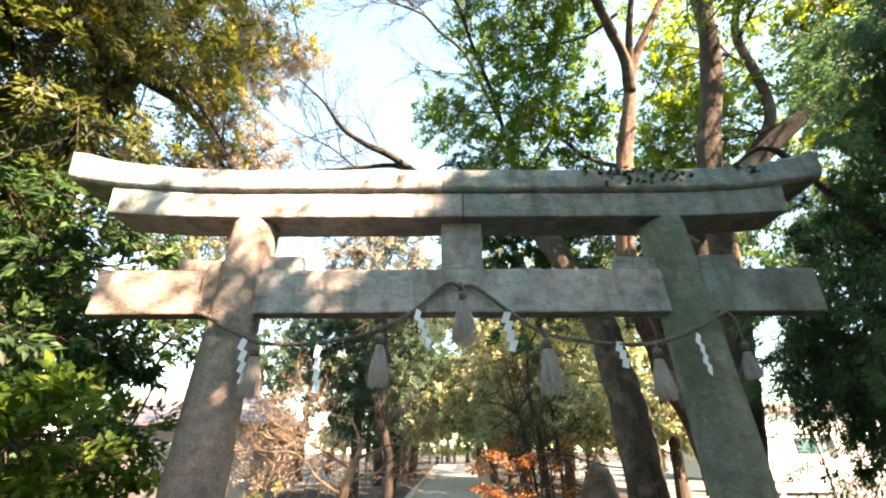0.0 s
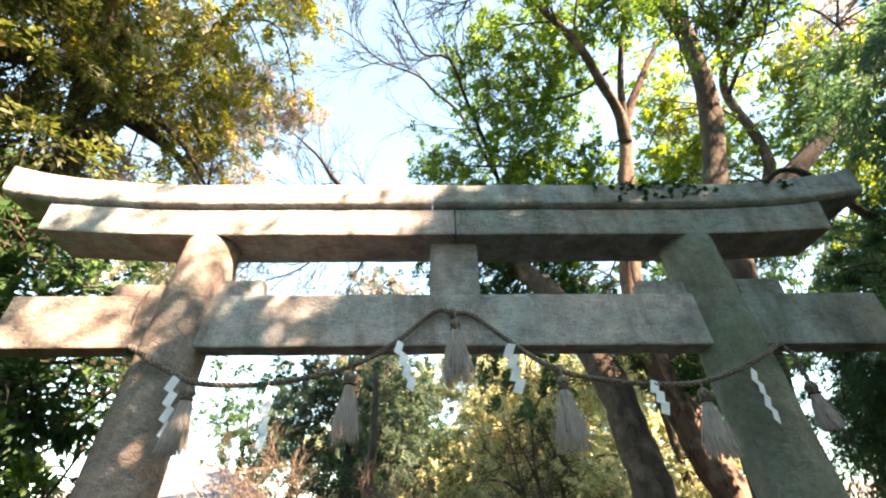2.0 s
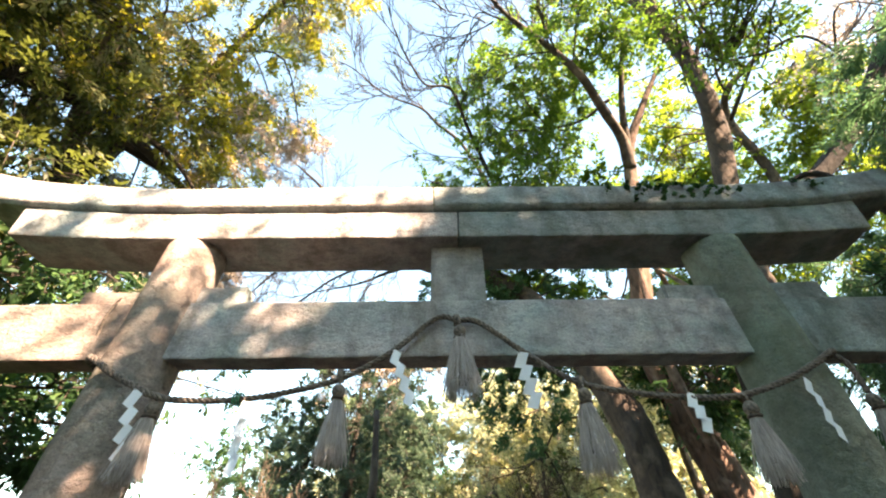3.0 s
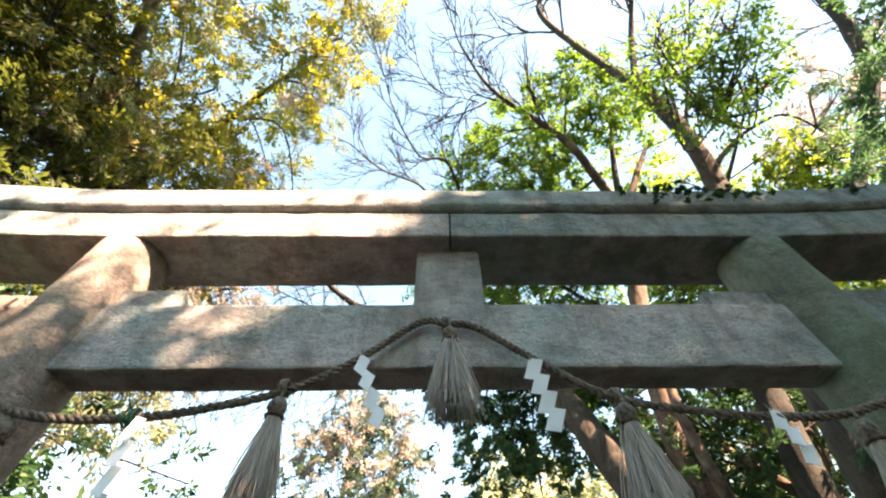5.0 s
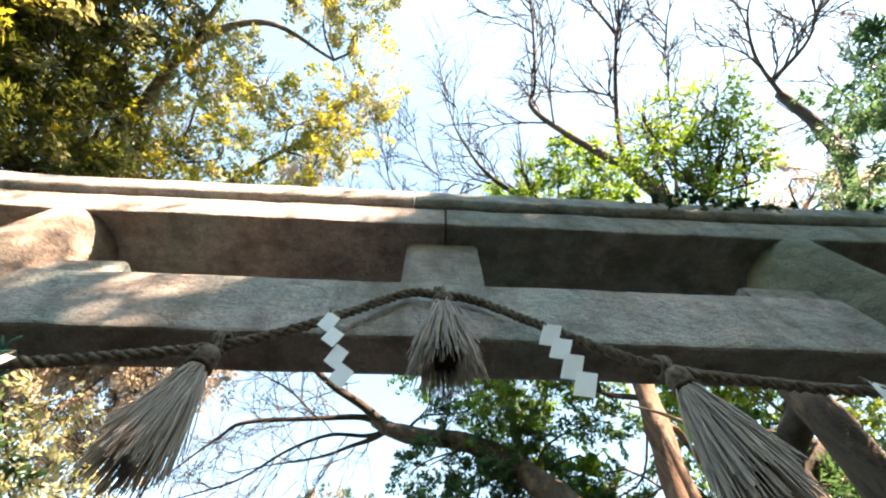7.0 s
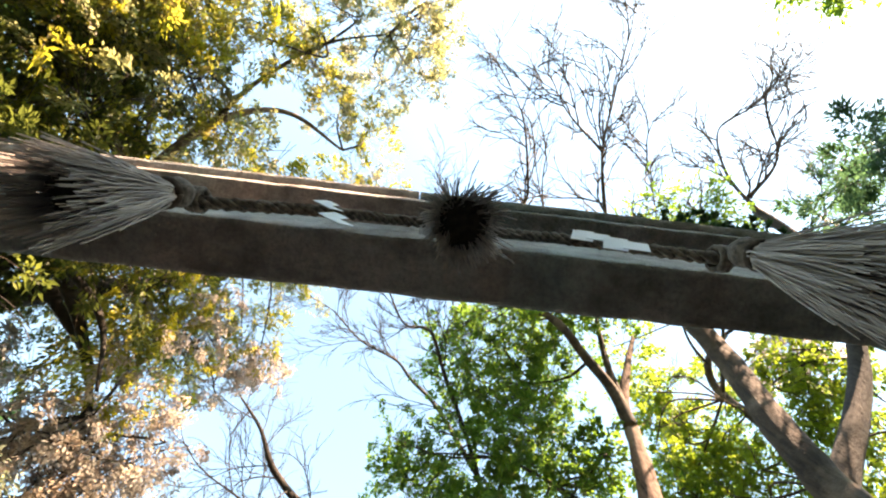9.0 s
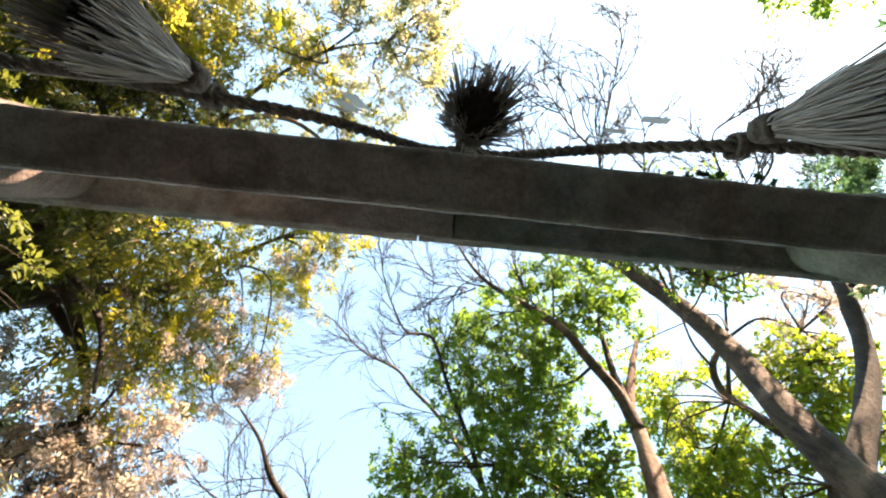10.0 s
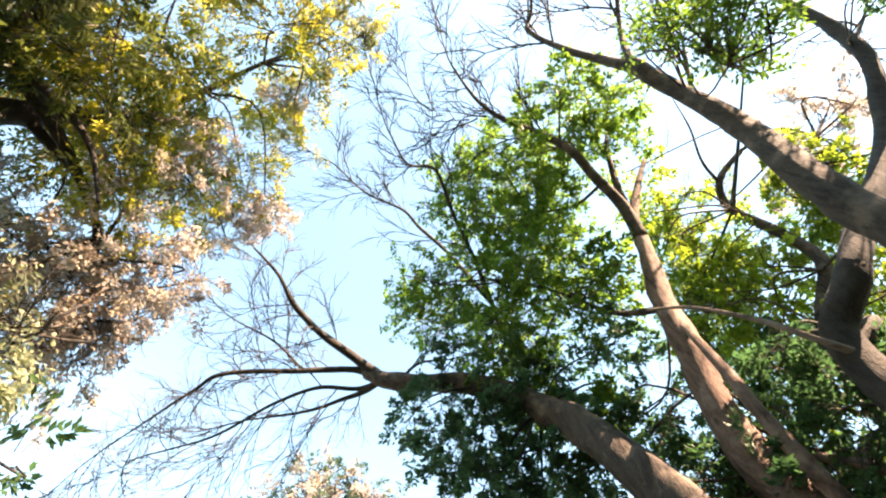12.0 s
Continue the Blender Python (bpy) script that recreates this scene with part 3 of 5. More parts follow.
def tassel(at, drop, wide, hang, seed, lean=(0, 0)):
    """A straw tassel whose head lies at the given place; drop: length of its skirt; hang: cord above the head."""
    rnd = random.Random(seed)
    ob = thing("straw_tassel", at, "grey straw tassel with a bound round head, hanging from the rope", "tassel", "tassels on the rope")
    bm = bmesh.new()
    bmesh.ops.create_uvsphere(bm, u_segments=16, v_segments=10, radius=1)
    for p in bm.verts:
        k = 1 + 0.05 * math.sin(11 * math.atan2(p.co.y, p.co.x))
        p.co = Vector((p.co.x * 0.038 * k, p.co.y * 0.038 * k, p.co.z * 0.044))
    part("head", bm, ROPE, ob, smooth=True)
    v, f = [], []
    tube(v, f, [Vector((0, 0, 0.03)), Vector((0.004, 0, 0.03 + hang * 0.5)), Vector((0, 0, 0.04 + hang))], 0.008, 0.008, 6)
    link_mesh("cord", v, f, ROPE, ob, True)
    v, f = [], []
    ring = [Vector((0.031 * math.cos(a), 0.031 * math.sin(a), -0.042)) for a in [i * 2 * math.pi / 16 for i in range(17)]]
    tube(v, f, ring, 0.009, 0.009, 6)
    link_mesh("binding", v, f, STRAW_CORE, ob, True)
    # Dark cone painted in place of the shade between the straws.
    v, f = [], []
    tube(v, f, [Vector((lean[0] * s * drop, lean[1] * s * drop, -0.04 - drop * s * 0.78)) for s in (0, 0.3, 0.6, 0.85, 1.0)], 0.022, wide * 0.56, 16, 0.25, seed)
    link_mesh("shade_core", v, f, STRAW_CORE, ob, True)
    v, f = [], []
    for _ in range(460):
        a = rnd.uniform(0, 2 * math.pi)
        r = rnd.uniform(0.2, 1.0) ** 0.45 * (1.3 if rnd.random() < 0.07 else 1.0)
        end = Vector((math.cos(a), math.sin(a), 0)) * wide * r * rnd.uniform(0.75, 1.12)
        ln = drop * rnd.uniform(0.78, 1.1)
        pts = []
        for s in (0.0, 0.12, 0.4, 0.7, 1.0):
            out = end * (0.22 + 0.78 * s ** 0.9)
            pts.append(Vector((out.x + lean[0] * s * ln, out.y + lean[1] * s * ln, -0.035 - ln * s)) + Vector((rnd.gauss(0, 0.003), rnd.gauss(0, 0.003), 0)))
        tube(v, f, pts, 0.003, 0.0016, 4, cap=False)
    link_mesh("straw_skirt", v, f, STRAW, ob, True, "loose grey straw ends")["kind"] = "stuff"
    return ob


tassel((-0.025, -0.075, 2.745), 0.37, 0.118, 0.07, 3)
tassel((-0.725, -0.075, 2.37), 0.33, 0.088, 0.07, 4)
tassel((0.66, -0.09, 2.325), 0.35, 0.102, 0.06, 5)
tassel((-1.735, -0.08, 2.28), 0.31, 0.085, 0.05, 6)
tassel((1.545, -0.11, 2.235), 0.31, 0.085, 0.05, 7)
tassel((2.36, 0.0, 2.31), 0.22, 0.07, 0.03, 8)


def streamer(x, y, z, turn, a, b, shift, panels=4, curl=0.0):
    """A folded paper streamer that hangs from the rope: slanted panels with the edges a and b, each moved on by shift (across, down)."""
    ob = thing("paper_streamer", (x, y, z), "white folded zigzag paper streamer hung on the rope", "paper streamer", "paper streamers on the rope")
    for k in range(panels):
        o = Vector((shift[0] * k, 0.003 * k, shift[1] * k))
        p = Vector((a[0], curl * 0.012, a[1]))
        q = Vector((b[0], (-1) ** k * 0.006 + curl * 0.01, b[1]))
        v = [w + Vector((0, d, 0)) for d in (0.0, 0.0018) for w in (o, o + p, o + p + q, o + q)]
        link_mesh("fold", v, [(0, 1, 2, 3), (7, 6, 5, 4), (0, 4, 5, 1), (1, 5, 6, 2), (2, 6, 7, 3), (3, 7, 4, 0)], PAPER, ob)
    v, fc = [], []
    tube(v, fc, [Vector((0.004, 0, -0.008)), Vector((0.004, 0.012, 0.03))], 0.004, 0.004, 5)
    link_mesh("string", v, fc, ROPE, ob)
    ob.rotation_euler = (0, 0, radians(turn))
    return ob


streamer(-0.425, -0.085, 2.63, 14, (0.044, -0.028), (-0.022, -0.085), (0.031, -0.078))
streamer(0.325, -0.085, 2.60, -10, (0.06, -0.008), (-0.038, -0.09), (0.014, -0.081), curl=1)
streamer(-1.825, -0.16, 2.37, 48, (0.046, -0.02), (-0.025, -0.09), (0.016, -0.088))
streamer(-1.235, -0.11, 2.315, 25, (0.04, -0.015), (-0.016, -0.105), (0.006, -0.088), curl=-2)
streamer(1.235, -0.10, 2.335, 8, (0.056, -0.012), (-0.02, -0.078), (0.018, -0.064), 3)
streamer(1.865, -0.185, 2.385, 22, (0.042, -0.03), (-0.03, -0.08), (0.016, -0.078))

# ---- moss on the lintel ----
moss = thing("moss_patch", (1.9, -0.12, 4.0), "dark moss and small ferns growing on the lintel front", "moss")
leaves("moss_tuft", [(1.22 + 0.085 * i, -0.118, 4.0 - 0.045 * ((i * 7) % 3), 0.06 + 0.022 * ((i * 5) % 3)) for i in range(12)] + [(2.75, -0.125, 4.05, 0.05), (2.9, -0.125, 4.03, 0.05)], LEAF_DARK, moss, 77, stalk=0.0015, size=0.021, per=70000, clump=0.012, width=0.7)

# ---- left grove ----
LEFT_HIGH = [(-2.3, 0.5, 12.5, 1.0), (-3.3, 0.6, 11.2, 1.4), (-3.7, 2.2, 12.7, 1.0), (-4.5, 3.9, 11.6, 1.1), (-4.7, 2.2, 10.1, 1.4), (-5.1, 4.2, 10.0, 0.9),
             (-5.0, 1.0, 9.0, 1.3), (-5.2, 2.5, 8.9, 1.2), (-4.9, 3.2, 8.2, 0.9), (-5.3, -1.3, 7.3, 1.4),
             (-4.5, -1.6, 8.5, 1.2), (-3.6, -2.5, 9.3, 1.0), (-2.9, -2.4, 10.7, 0.8), (-2.0, -1.3, 12.1, 0.7)]
LEFT_DRY = [(-5.4, 3.8, 6.8, 1.1), (-6.0, 3.3, 7.0, 1.0), (-5.0, 4.4, 8.1, 1.0), (-4.6, 4.8, 8.2, 0.6), (-5.4, 4.8, 6.9, 1.0), (-5.3, 5.4, 7.4, 0.6), (-5.7, 5.3, 6.3, 0.7), (-4.0, 4.5, 11.5, 0.8),
            (-4.9, 3.0, 8.9, 0.9), (-4.6, 3.1, 10.2, 0.8), (-3.3, 2.0, 12.4, 0.6), (-5.6, 4.4, 7.5, 0.9), (-4.2, 4.7, 11.4, 0.7), (-4.6, 5.0, 10.6, 0.5), (-4.5, 5.2, 8.8, 0.5), (-5.1, 5.5, 8.0, 0.6), (-5.5, 5.7, 6.9, 0.6), (-5.3, 5.3, 7.7, 0.6)]
LEFT_EDGE = [(-2.0, -0.2, 13.0, 0.8), (-1.8, 0.4, 13.6, 0.4), (-3.0, 1.6, 13.4, 0.7), (-3.6, 2.9, 13.1, 0.7), (-0.6, -3.5, 11.8, 0.7), (-1.7, -2.6, 12.4, 0.9), (-1.2, -4.0, 11.6, 0.8), (-2.6, -1.7, 11.9, 0.8), (-0.2, -2.8, 12.5, 0.4), (-3.2, -3.1, 10.9, 0.9)]
LEFT_BACK = [(-4.6, -3.0, 8.8, 0.9), (-5.2, -2.2, 8.2, 1.0), (-1.0, -3.1, 10.8, 0.8), (-0.6, -3.8, 10.6, 0.6), (-2.1, -3.3, 10.1, 0.8), (-4.8, -0.6, 7.2, 1.0), (-4.0, -0.8, 9.4, 0.9)]
LEFT_SHADE = [(-5.6, -1.8, 6.6, 1.3), (-6.0, -0.6, 7.2, 1.3), (-5.4, -2.6, 7.6, 1.2), (-5.2, -3.2, 8.8, 1.1), (-5.3, 0.2, 6.4, 1.3), (-5.2, 0.5, 5.3, 1.3), (-5.1, 0.6, 4.3, 1.1), (-5.0, 1.1, 7.6, 1.3),
              (-6.8, 2.0, 6.0, 1.4), (-5.4, -1.7, 7.2, 0.9), (-5.3, -1.3, 7.8, 0.9), (-4.9, -2.0, 8.3, 0.8), (-5.0, -1.0, 8.2, 0.8), (-4.4, -1.6, 9.2, 0.6), (-6.9, 0.2, 7.0, 1.4), (-6.5, 1.0, 4.2, 1.2), (-6.6, 2.0, 2.6, 1.1), (-6.2, 3.0, 1.5, 0.9), (-5.8, 3.4, 3.4, 0.9), (-7.2, 3.4, 3.8, 1.2), (-7.4, 2.4, 1.4, 1.0), (-6.4, 0.0, 9.6, 1.3),
              (-7.6, -0.4, 11.0, 1.2), (-7.8, 1.2, 10.6, 1.2), (-6.8, 0.3, 11.6, 1.1), (-6.8, 1.8, 11.2, 1.1), (-5.5, 0.8, 12.4, 0.9), (-5.3, -0.8, 12.4, 0.9), (-7.8, -2.4, 10.6, 1.2), (-6.8, -2.8, 11.4, 1.0), (-6.0, -3.4, 11.8, 0.9),
              (-7.8, 3.0, 10.6, 1.1), (-7.6, 4.4, 9.3, 0.8), (-6.8, 2.4, 9.8, 0.9), (-7.2, 0.8, 8.8, 1.2), (-6.2, 2.8, 12.2, 0.8)]
LEFT_LOW = [(-3.5, 1.6, 2.8, 0.30), (-3.4, 2.1, 2.7, 0.25), (-3.8, 1.4, 2.5, 0.30), (-3.6, 1.6, 3.1, 0.30), (-3.9, 1.2, 2.7, 0.35), (-3.7, 2.1, 3.1, 0.25), (-4.4, 0.9, 4.0, 0.7), (-4.6, 0.7, 3.4, 0.8), (-4.5, 2.0, 4.2, 0.7), (-4.4, 1.1, 2.9, 0.7), (-4.4, 2.4, 3.3, 0.5), (-4.4, 0.6, 2.6, 0.7),
            (-4.4, 1.9, 2.6, 0.5), (-4.7, 3.2, 4.1, 0.6), (-4.0, 5.0, 4.4, 0.3), (-5.2, 0.8, 3.9, 0.8), (-4.4, 1.2, 1.8, 0.5), (-4.0, 1.5, 1.6, 0.45), (-3.75, 1.7, 1.85, 0.35), (-4.3, 1.3, 1.35, 0.4), (-5.0, 1.9, 1.8, 0.6), (-5.4, 2.6, 2.6, 0.7)]

oak = thing("evergreen_oak", (-6.6, 2.2, 0), "tall evergreen oak with olive, gold and withered brown foliage", "tree")
limb("trunk", [(-6.6, 2.2, -0.1), (-6.5, 2.15, 2.5), (-6.2, 2.0, 5), (-5.9, 2.0, 7.2), (-5.5, 2.3, 9.5), (-4.9, 2.5, 11.8)], 0.34, 0.08, BARK_DARK, oak, 16, 0.2, 2)
limb("branch", [(-6.0, 2.0, 6.4), (-5.7, 1.2, 7.5), (-5.2, 0.4, 8.6), (-4.4, -0.9, 9.6), (-3.4, -1.4, 10.6), (-2.3, -0.8, 11.3)], 0.15, 0.03, BARK_PALE, oak, 8, 0.15, 3)
limb("branch", [(-6.1, 2.0, 6.0), (-5.6, 1.4, 7.3), (-5.2, 1.8, 7.6), (-4.7, 2.4, 7.4), (-4.4, 3.1, 6.9)], 0.10, 0.025, BARK_DARK, oak, 8, 0.15, 4)
limb("branch", [(-5.8, 2.1, 7.8), (-5.3, 3.2, 7.9), (-5.2, 4.2, 7.6), (-5.3, 5.1, 7.2)], 0.09, 0.02, BARK_DARK, oak, 8, 0.15, 5)
limb("branch", [(-6.0, 0.2, 6.9), (-5.75, 1.07, 7.5), (-5.53, 1.82, 7.72), (-5.34, 2.6, 7.8), (-5.2, 3.3, 7.75), (-5.0, 3.9, 7.6)], 0.16, 0.03, BARK_DARK, oak, 10, 0.2, 133)
limb("branch", [(-5.4, 2.3, 9.6), (-4.6, 1.8, 10.6), (-3.6, 1.2, 11.4), (-2.6, 0.7, 12.3)], 0.09, 0.02, BARK, oak, 8, 0.15, 6)
limb("branch", [(-5.15, 0.28, 6.83), (-5.57, 0.74, 7.47), (-6.03, 1.16, 8.07)], 0.045, 0.06, WOOD_BARE, oak, 8, 0.15, 7)
limb("branch", [(-4.4, -0.9, 9.6), (-3.8, -1.9, 10.2), (-2.6, -2.8, 10.4), (-1.4, -3.2, 10.6)], 0.06, 0.015, BARK, oak, 6, 0.15, 8)
LEFT_SPRAY = [(-5.3, 3.5, 5.4, 0.60), (-5.0, 3.9, 5.3, 0.60), (-4.8, 4.5, 5.2, 0.50), (-4.9, 4.0, 4.8, 0.60), (-5.1, 3.5, 4.8, 0.60), (-5.2, 3.9, 5.9, 0.50), (-4.9, 4.5, 5.8, 0.35)]
OAK_ROOTS = [(-5.9, 2.0, 7.2), (-5.5, 2.3, 9.5), (-5.2, 0.4, 8.6), (-4.4, -0.9, 9.6), (-4.7, 2.4, 7.4), (-5.2, 4.2, 7.6), (-3.6, 1.2, 11.4), (-6.2, 2.0, 5), (-3.4, -1.4, 10.6), (-2.3, -0.8, 11.3), (-2.6, 0.7, 12.3), (-1.4, -3.2, 10.6), (-2.6, -2.8, 10.4), (-4.6, 1.8, 10.6), (-5.3, 5.1, 7.2), (-5.0, 3.9, 7.6)]
supports(oak, BARK_DARK, 11, OAK_ROOTS, LEFT_HIGH + LEFT_DRY + LEFT_BACK + LEFT_EDGE + LEFT_SPRAY, 0.03)
leaves("crown", LEFT_HIGH, LEAF_OLIVE, oak, 21, "olive and gold foliage", size=0.11, width=0.36, per=2500, droop=0.8, clump=0.21)
leaves("withered_crown", LEFT_DRY, LEAF_DRY, oak, 22, "withered brown leaves", size=0.085, per=3500, droop=0.7)
leaves("upper_crown", LEFT_BACK + LEFT_EDGE, LEAF_GOLD, oak, 23, "yellow-green foliage", size=0.085, per=3300, droop=0.5)
leaves("low_crown", LEFT_SPRAY, LEAF_CREAM, oak, 27, "cream and olive drooping leaves", size=0.12, width=0.34, per=1500, droop=0.8)

# Added dark leaves that paint the deep shade within the oak's crown.
shade_mass = thing("oak_shade_mass", (-7.4, 1.2, 0), "dark leaf mass standing for the shade inside the oak's crown", "tree")
limb("trunk", [(-7.4, 1.2, -0.1), (-7.2, 1.3, 3), (-6.9, 1.4, 6), (-6.7, 1.5, 11.4)], 0.28, 0.06, BARK_DARK, shade_mass, 12, 0.2, 9)
supports(shade_mass, BARK_DARK, 12, [(-7.2, 1.3, 3), (-6.9, 1.4, 6), (-6.7, 1.5, 9), (-6.7, 1.5, 11)], LEFT_SHADE, 0.04)
leaves("crown", LEFT_SHADE, LEAF_SHADE, shade_mass, 24, size=0.115, width=0.36, per=2100, droop=0.5)

camellia = thing("camellia", (-5.2, 1.3, 0), "broad-leaved evergreen shrub with glossy green leaves", "shrub")
limb("trunk", [(-5.2, 1.3, -0.05), (-5.1, 1.25, 1.2), (-4.9, 1.2, 2.4), (-4.8, 1.2, 3.8)], 0.09, 0.02, BARK_DARK, camellia, 8, 0.15, 10)
supports(camellia, BARK_DARK, 13, [(-5.1, 1.25, 1.5), (-4.9, 1.2, 2.4), (-4.8, 1.2, 3.6)], LEFT_LOW, 0.025)
leaves("crown", LEFT_LOW, LEAF_DARK, camellia, 25, size=0.12, width=0.42, per=2000, droop=0.2, clump=0.15)

aucuba = thing("low_bush", (-3.7, 0.2, 0), "low bush of large light green leaves below the gate's end", "bush")
BUSH = [(-3.5, -0.2, 1.75, 0.5), (-3.45, 0.3, 1.7, 0.5), (-3.3, 0.9, 1.55, 0.4), (-3.6, 0.2, 1.3, 0.5), (-3.9, 0.6, 1.0, 0.6), (-3.8, -0.3, 1.0, 0.5)]
supports(aucuba, BARK, 14, [(-3.7, 0.2, 0.0), (-3.7, 0.2, 0.6)], BUSH, 0.018)
leaves("crown", BUSH, LEAF_GREEN, aucuba, 26, size=0.125, width=0.48, per=2600, droop=0.25, clump=0.17)

# ---- right grove ----
leaner = thing("bare_leaning_tree", (4.05, 6.2, 0), "old leaning tree with bare dark upper limbs over the path", "tree")
limb("trunk", [(4.05, 6.2, -0.1), (3.95, 6.2, 1.2), (3.85, 6.2, 2.6), (3.65, 6.25, 4.0), (3.3, 6.4, 5.2), (2.8, 6.8, 6.7), (2.3, 7.2, 7.7), (1.3, 7.7, 8.9), (-0.7, 8.5, 10.0), (-1.45, 8.7, 10.55)],
     0.43, 0.185, BARK, leaner, 18, 0.26, 1)
BARE = [[(-1.2, 8.6, 10.4), (-1.9, 8.3, 10.8), (-2.6, 7.6, 10.7), (-3.2, 6.7, 10.6), (-3.7, 6.1, 11.1), (-4.5, 5.5, 11.6)], [(-1.3, 8.65, 10.45), (-1.9, 8.65, 10.65), (-3.1, 8.6, 10.5), (-4.9, 8.4, 10.1), (-5.6, 8.7, 9.8), (-6.6, 9.1, 8.9)],
        [(-1.0, 8.6, 10.2), (-1.5, 9.0, 10.2), (-2.1, 9.2, 10.1), (-2.9, 9.3, 9.8), (-4.2, 9.3, 9.5)], [(-1.1, 8.7, 10.2), (-1.7, 9.0, 10.3), (-2.7, 8.9, 10.2), (-3.8, 9.2, 9.9), (-4.9, 9.5, 9.2), (-6.0, 9.6, 8.8)],
        [(-0.6, 8.45, 9.9), (-0.1, 8.1, 10.2), (0.6, 7.9, 10.1)], [(-3.1, 8.6, 10.5), (-3.9, 8.0, 10.9), (-4.9, 7.6, 11.2)]]
for i, (pts, r) in enumerate(zip(BARE, (0.15, 0.11, 0.09, 0.07, 0.05, 0.04))):
    limb("branch", pts, r, 0.02, BARK_DARK, leaner, 10, 0.16, 2 + i)
twigs_along(leaner, BARK_DARK, 31, BARE, 1.6, 0.02, 2, 0.42, 0.3, 0.5)
THIN = [[(2.3, 7.2, 7.6), (2.4, 7.7, 8.8), (2.3, 7.8, 9.8), (1.9, 7.0, 10.5), (1.4, 5.9, 11.2), (0.7, 4.6, 11.8), (0.2, 3.5, 12.0), (-0.5, 3.4, 12.1), (-1.0, 2.6, 12.2)],
        [(1.7, 6.6, 10.8), (0.7, 6.3, 13.3), (-0.2, 5.6, 13.6), (-0.7, 5.1, 13.7), (-1.8, 4.6, 13.7), (-2.6, 3.9, 13.8)]]
limb("branch", THIN[0], 0.10, 0.022, BARK_DARK, leaner, 8, 0.15, 9)
limb("branch", THIN[1], 0.07, 0.02, BARK_DARK, leaner, 8, 0.15, 10)
twigs_along(leaner, BARK_DARK, 49, THIN, 1.3, 0.022, 2, 0.3, 0.5, 0.55)
R1_GREEN = [(0.2, 8.1, 8.7, 0.5), (1.1, 8.3, 8.1, 0.8), (1.7, 8.4, 7.4, 0.8), (2.6, 7.9, 6.9, 0.7), (-0.2, 8.8, 8.7, 0.4), (0.7, 7.6, 9.7, 0.6),
            (-0.3, 9.0, 9.2, 0.4), (1.0, 9.0, 7.6, 0.9), (2.2, 8.6, 7.0, 0.8), (3.3, 7.8, 6.6, 0.6), (2.4, 9.0, 5.5, 0.9), (1.2, 9.5, 6.2, 0.8), (1.9, 7.0, 8.5, 0.6), (3.0, 7.4, 8.7, 0.6), (3.6, 7.6, 8.0, 0.6), (2.3, 7.5, 8.0, 0.6), (3.8, 6.2, 8.4, 0.6), (4.6, 6.7, 7.5, 0.6)]
supports(leaner, BARK_DARK, 15, [(2.3, 7.2, 7.7), (1.3, 7.7, 8.9), (2.4, 7.7, 8.8), (2.3, 7.8, 9.8)], R1_GREEN, 0.03)
leaves("crown", [(x, y, z, r * 1.15) for x, y, z, r in R1_GREEN], LEAF_YEW, leaner, 32, "dark green foliage", size=0.115, width=0.5, clump=0.17, per=3000, droop=0.3)

red_trunk = thing("reddish_camphor_tree", (5.6, 6.0, 0), "tall camphor tree, reddish bark brightened for sun, green crown", "tree")
limb("trunk", [(5.6, 6.0, -0.1), (5.3, 5.95, 1.7), (4.75, 5.9, 3.6), (4.3, 5.75, 5.4), (4.35, 5.3, 7.0), (4.45, 5.0, 8.2), (4.6, 4.5, 9.4), (4.75, 4.15, 10.4), (5.2, 3.6, 11.4), (5.7, 3.1, 12.3)],
     0.38, 0.05, BARK_RED, red_trunk, 16, 0.22, 12)
limb("branch", [(4.63, 4.35, 9.7), (4.4, 3.85, 10.3), (3.85, 3.3, 10.9), (3.3, 2.75, 11.4), (2.5, 2.45, 12.5), (1.8, 2.2, 13.2), (1.2, 1.75, 13.5), (0.6, 1.0, 13.9)], 0.15, 0.03, BARK, red_trunk, 10, 0.15, 13)
limb("branch", [(4.65, 4.3, 9.9), (4.6, 3.6, 11.2), (4.7, 2.9, 12.4), (4.9, 2.4, 13.2)], 0.11, 0.03, BARK, red_trunk, 8, 0.15, 14)
limb("branch", [(4.4, 5.2, 7.3), (5.0, 5.6, 7.6), (5.4, 6.0, 7.2), (5.9, 6.2, 6.4)], 0.08, 0.05, BARK_RED, red_trunk, 8, 0.15, 15)
limb("branch", [(4.4, 5.1, 7.9), (3.8, 5.6, 8.6), (3.0, 5.6, 9.4), (2.2, 5.8, 10.4)], 0.07, 0.02, BARK, red_trunk, 8, 0.15, 16)
limb("branch", [(4.45, 3.7, 11.8), (3.8, 4.2, 11.6), (2.9, 4.4, 11.5), (2.4, 4.4, 11.7)], 0.05, 0.015, BARK_DARK, red_trunk, 8, 0.15, 17)
limb("branch", [(5.1, 5.9, 2.6), (4.6, 5.5, 3.6), (4.1, 5.0, 5.0), (4.1, 4.9, 6.0), (4.3, 5.0, 7.2)], 0.13, 0.06, BARK_RED, red_trunk, 10, 0.18, 53)
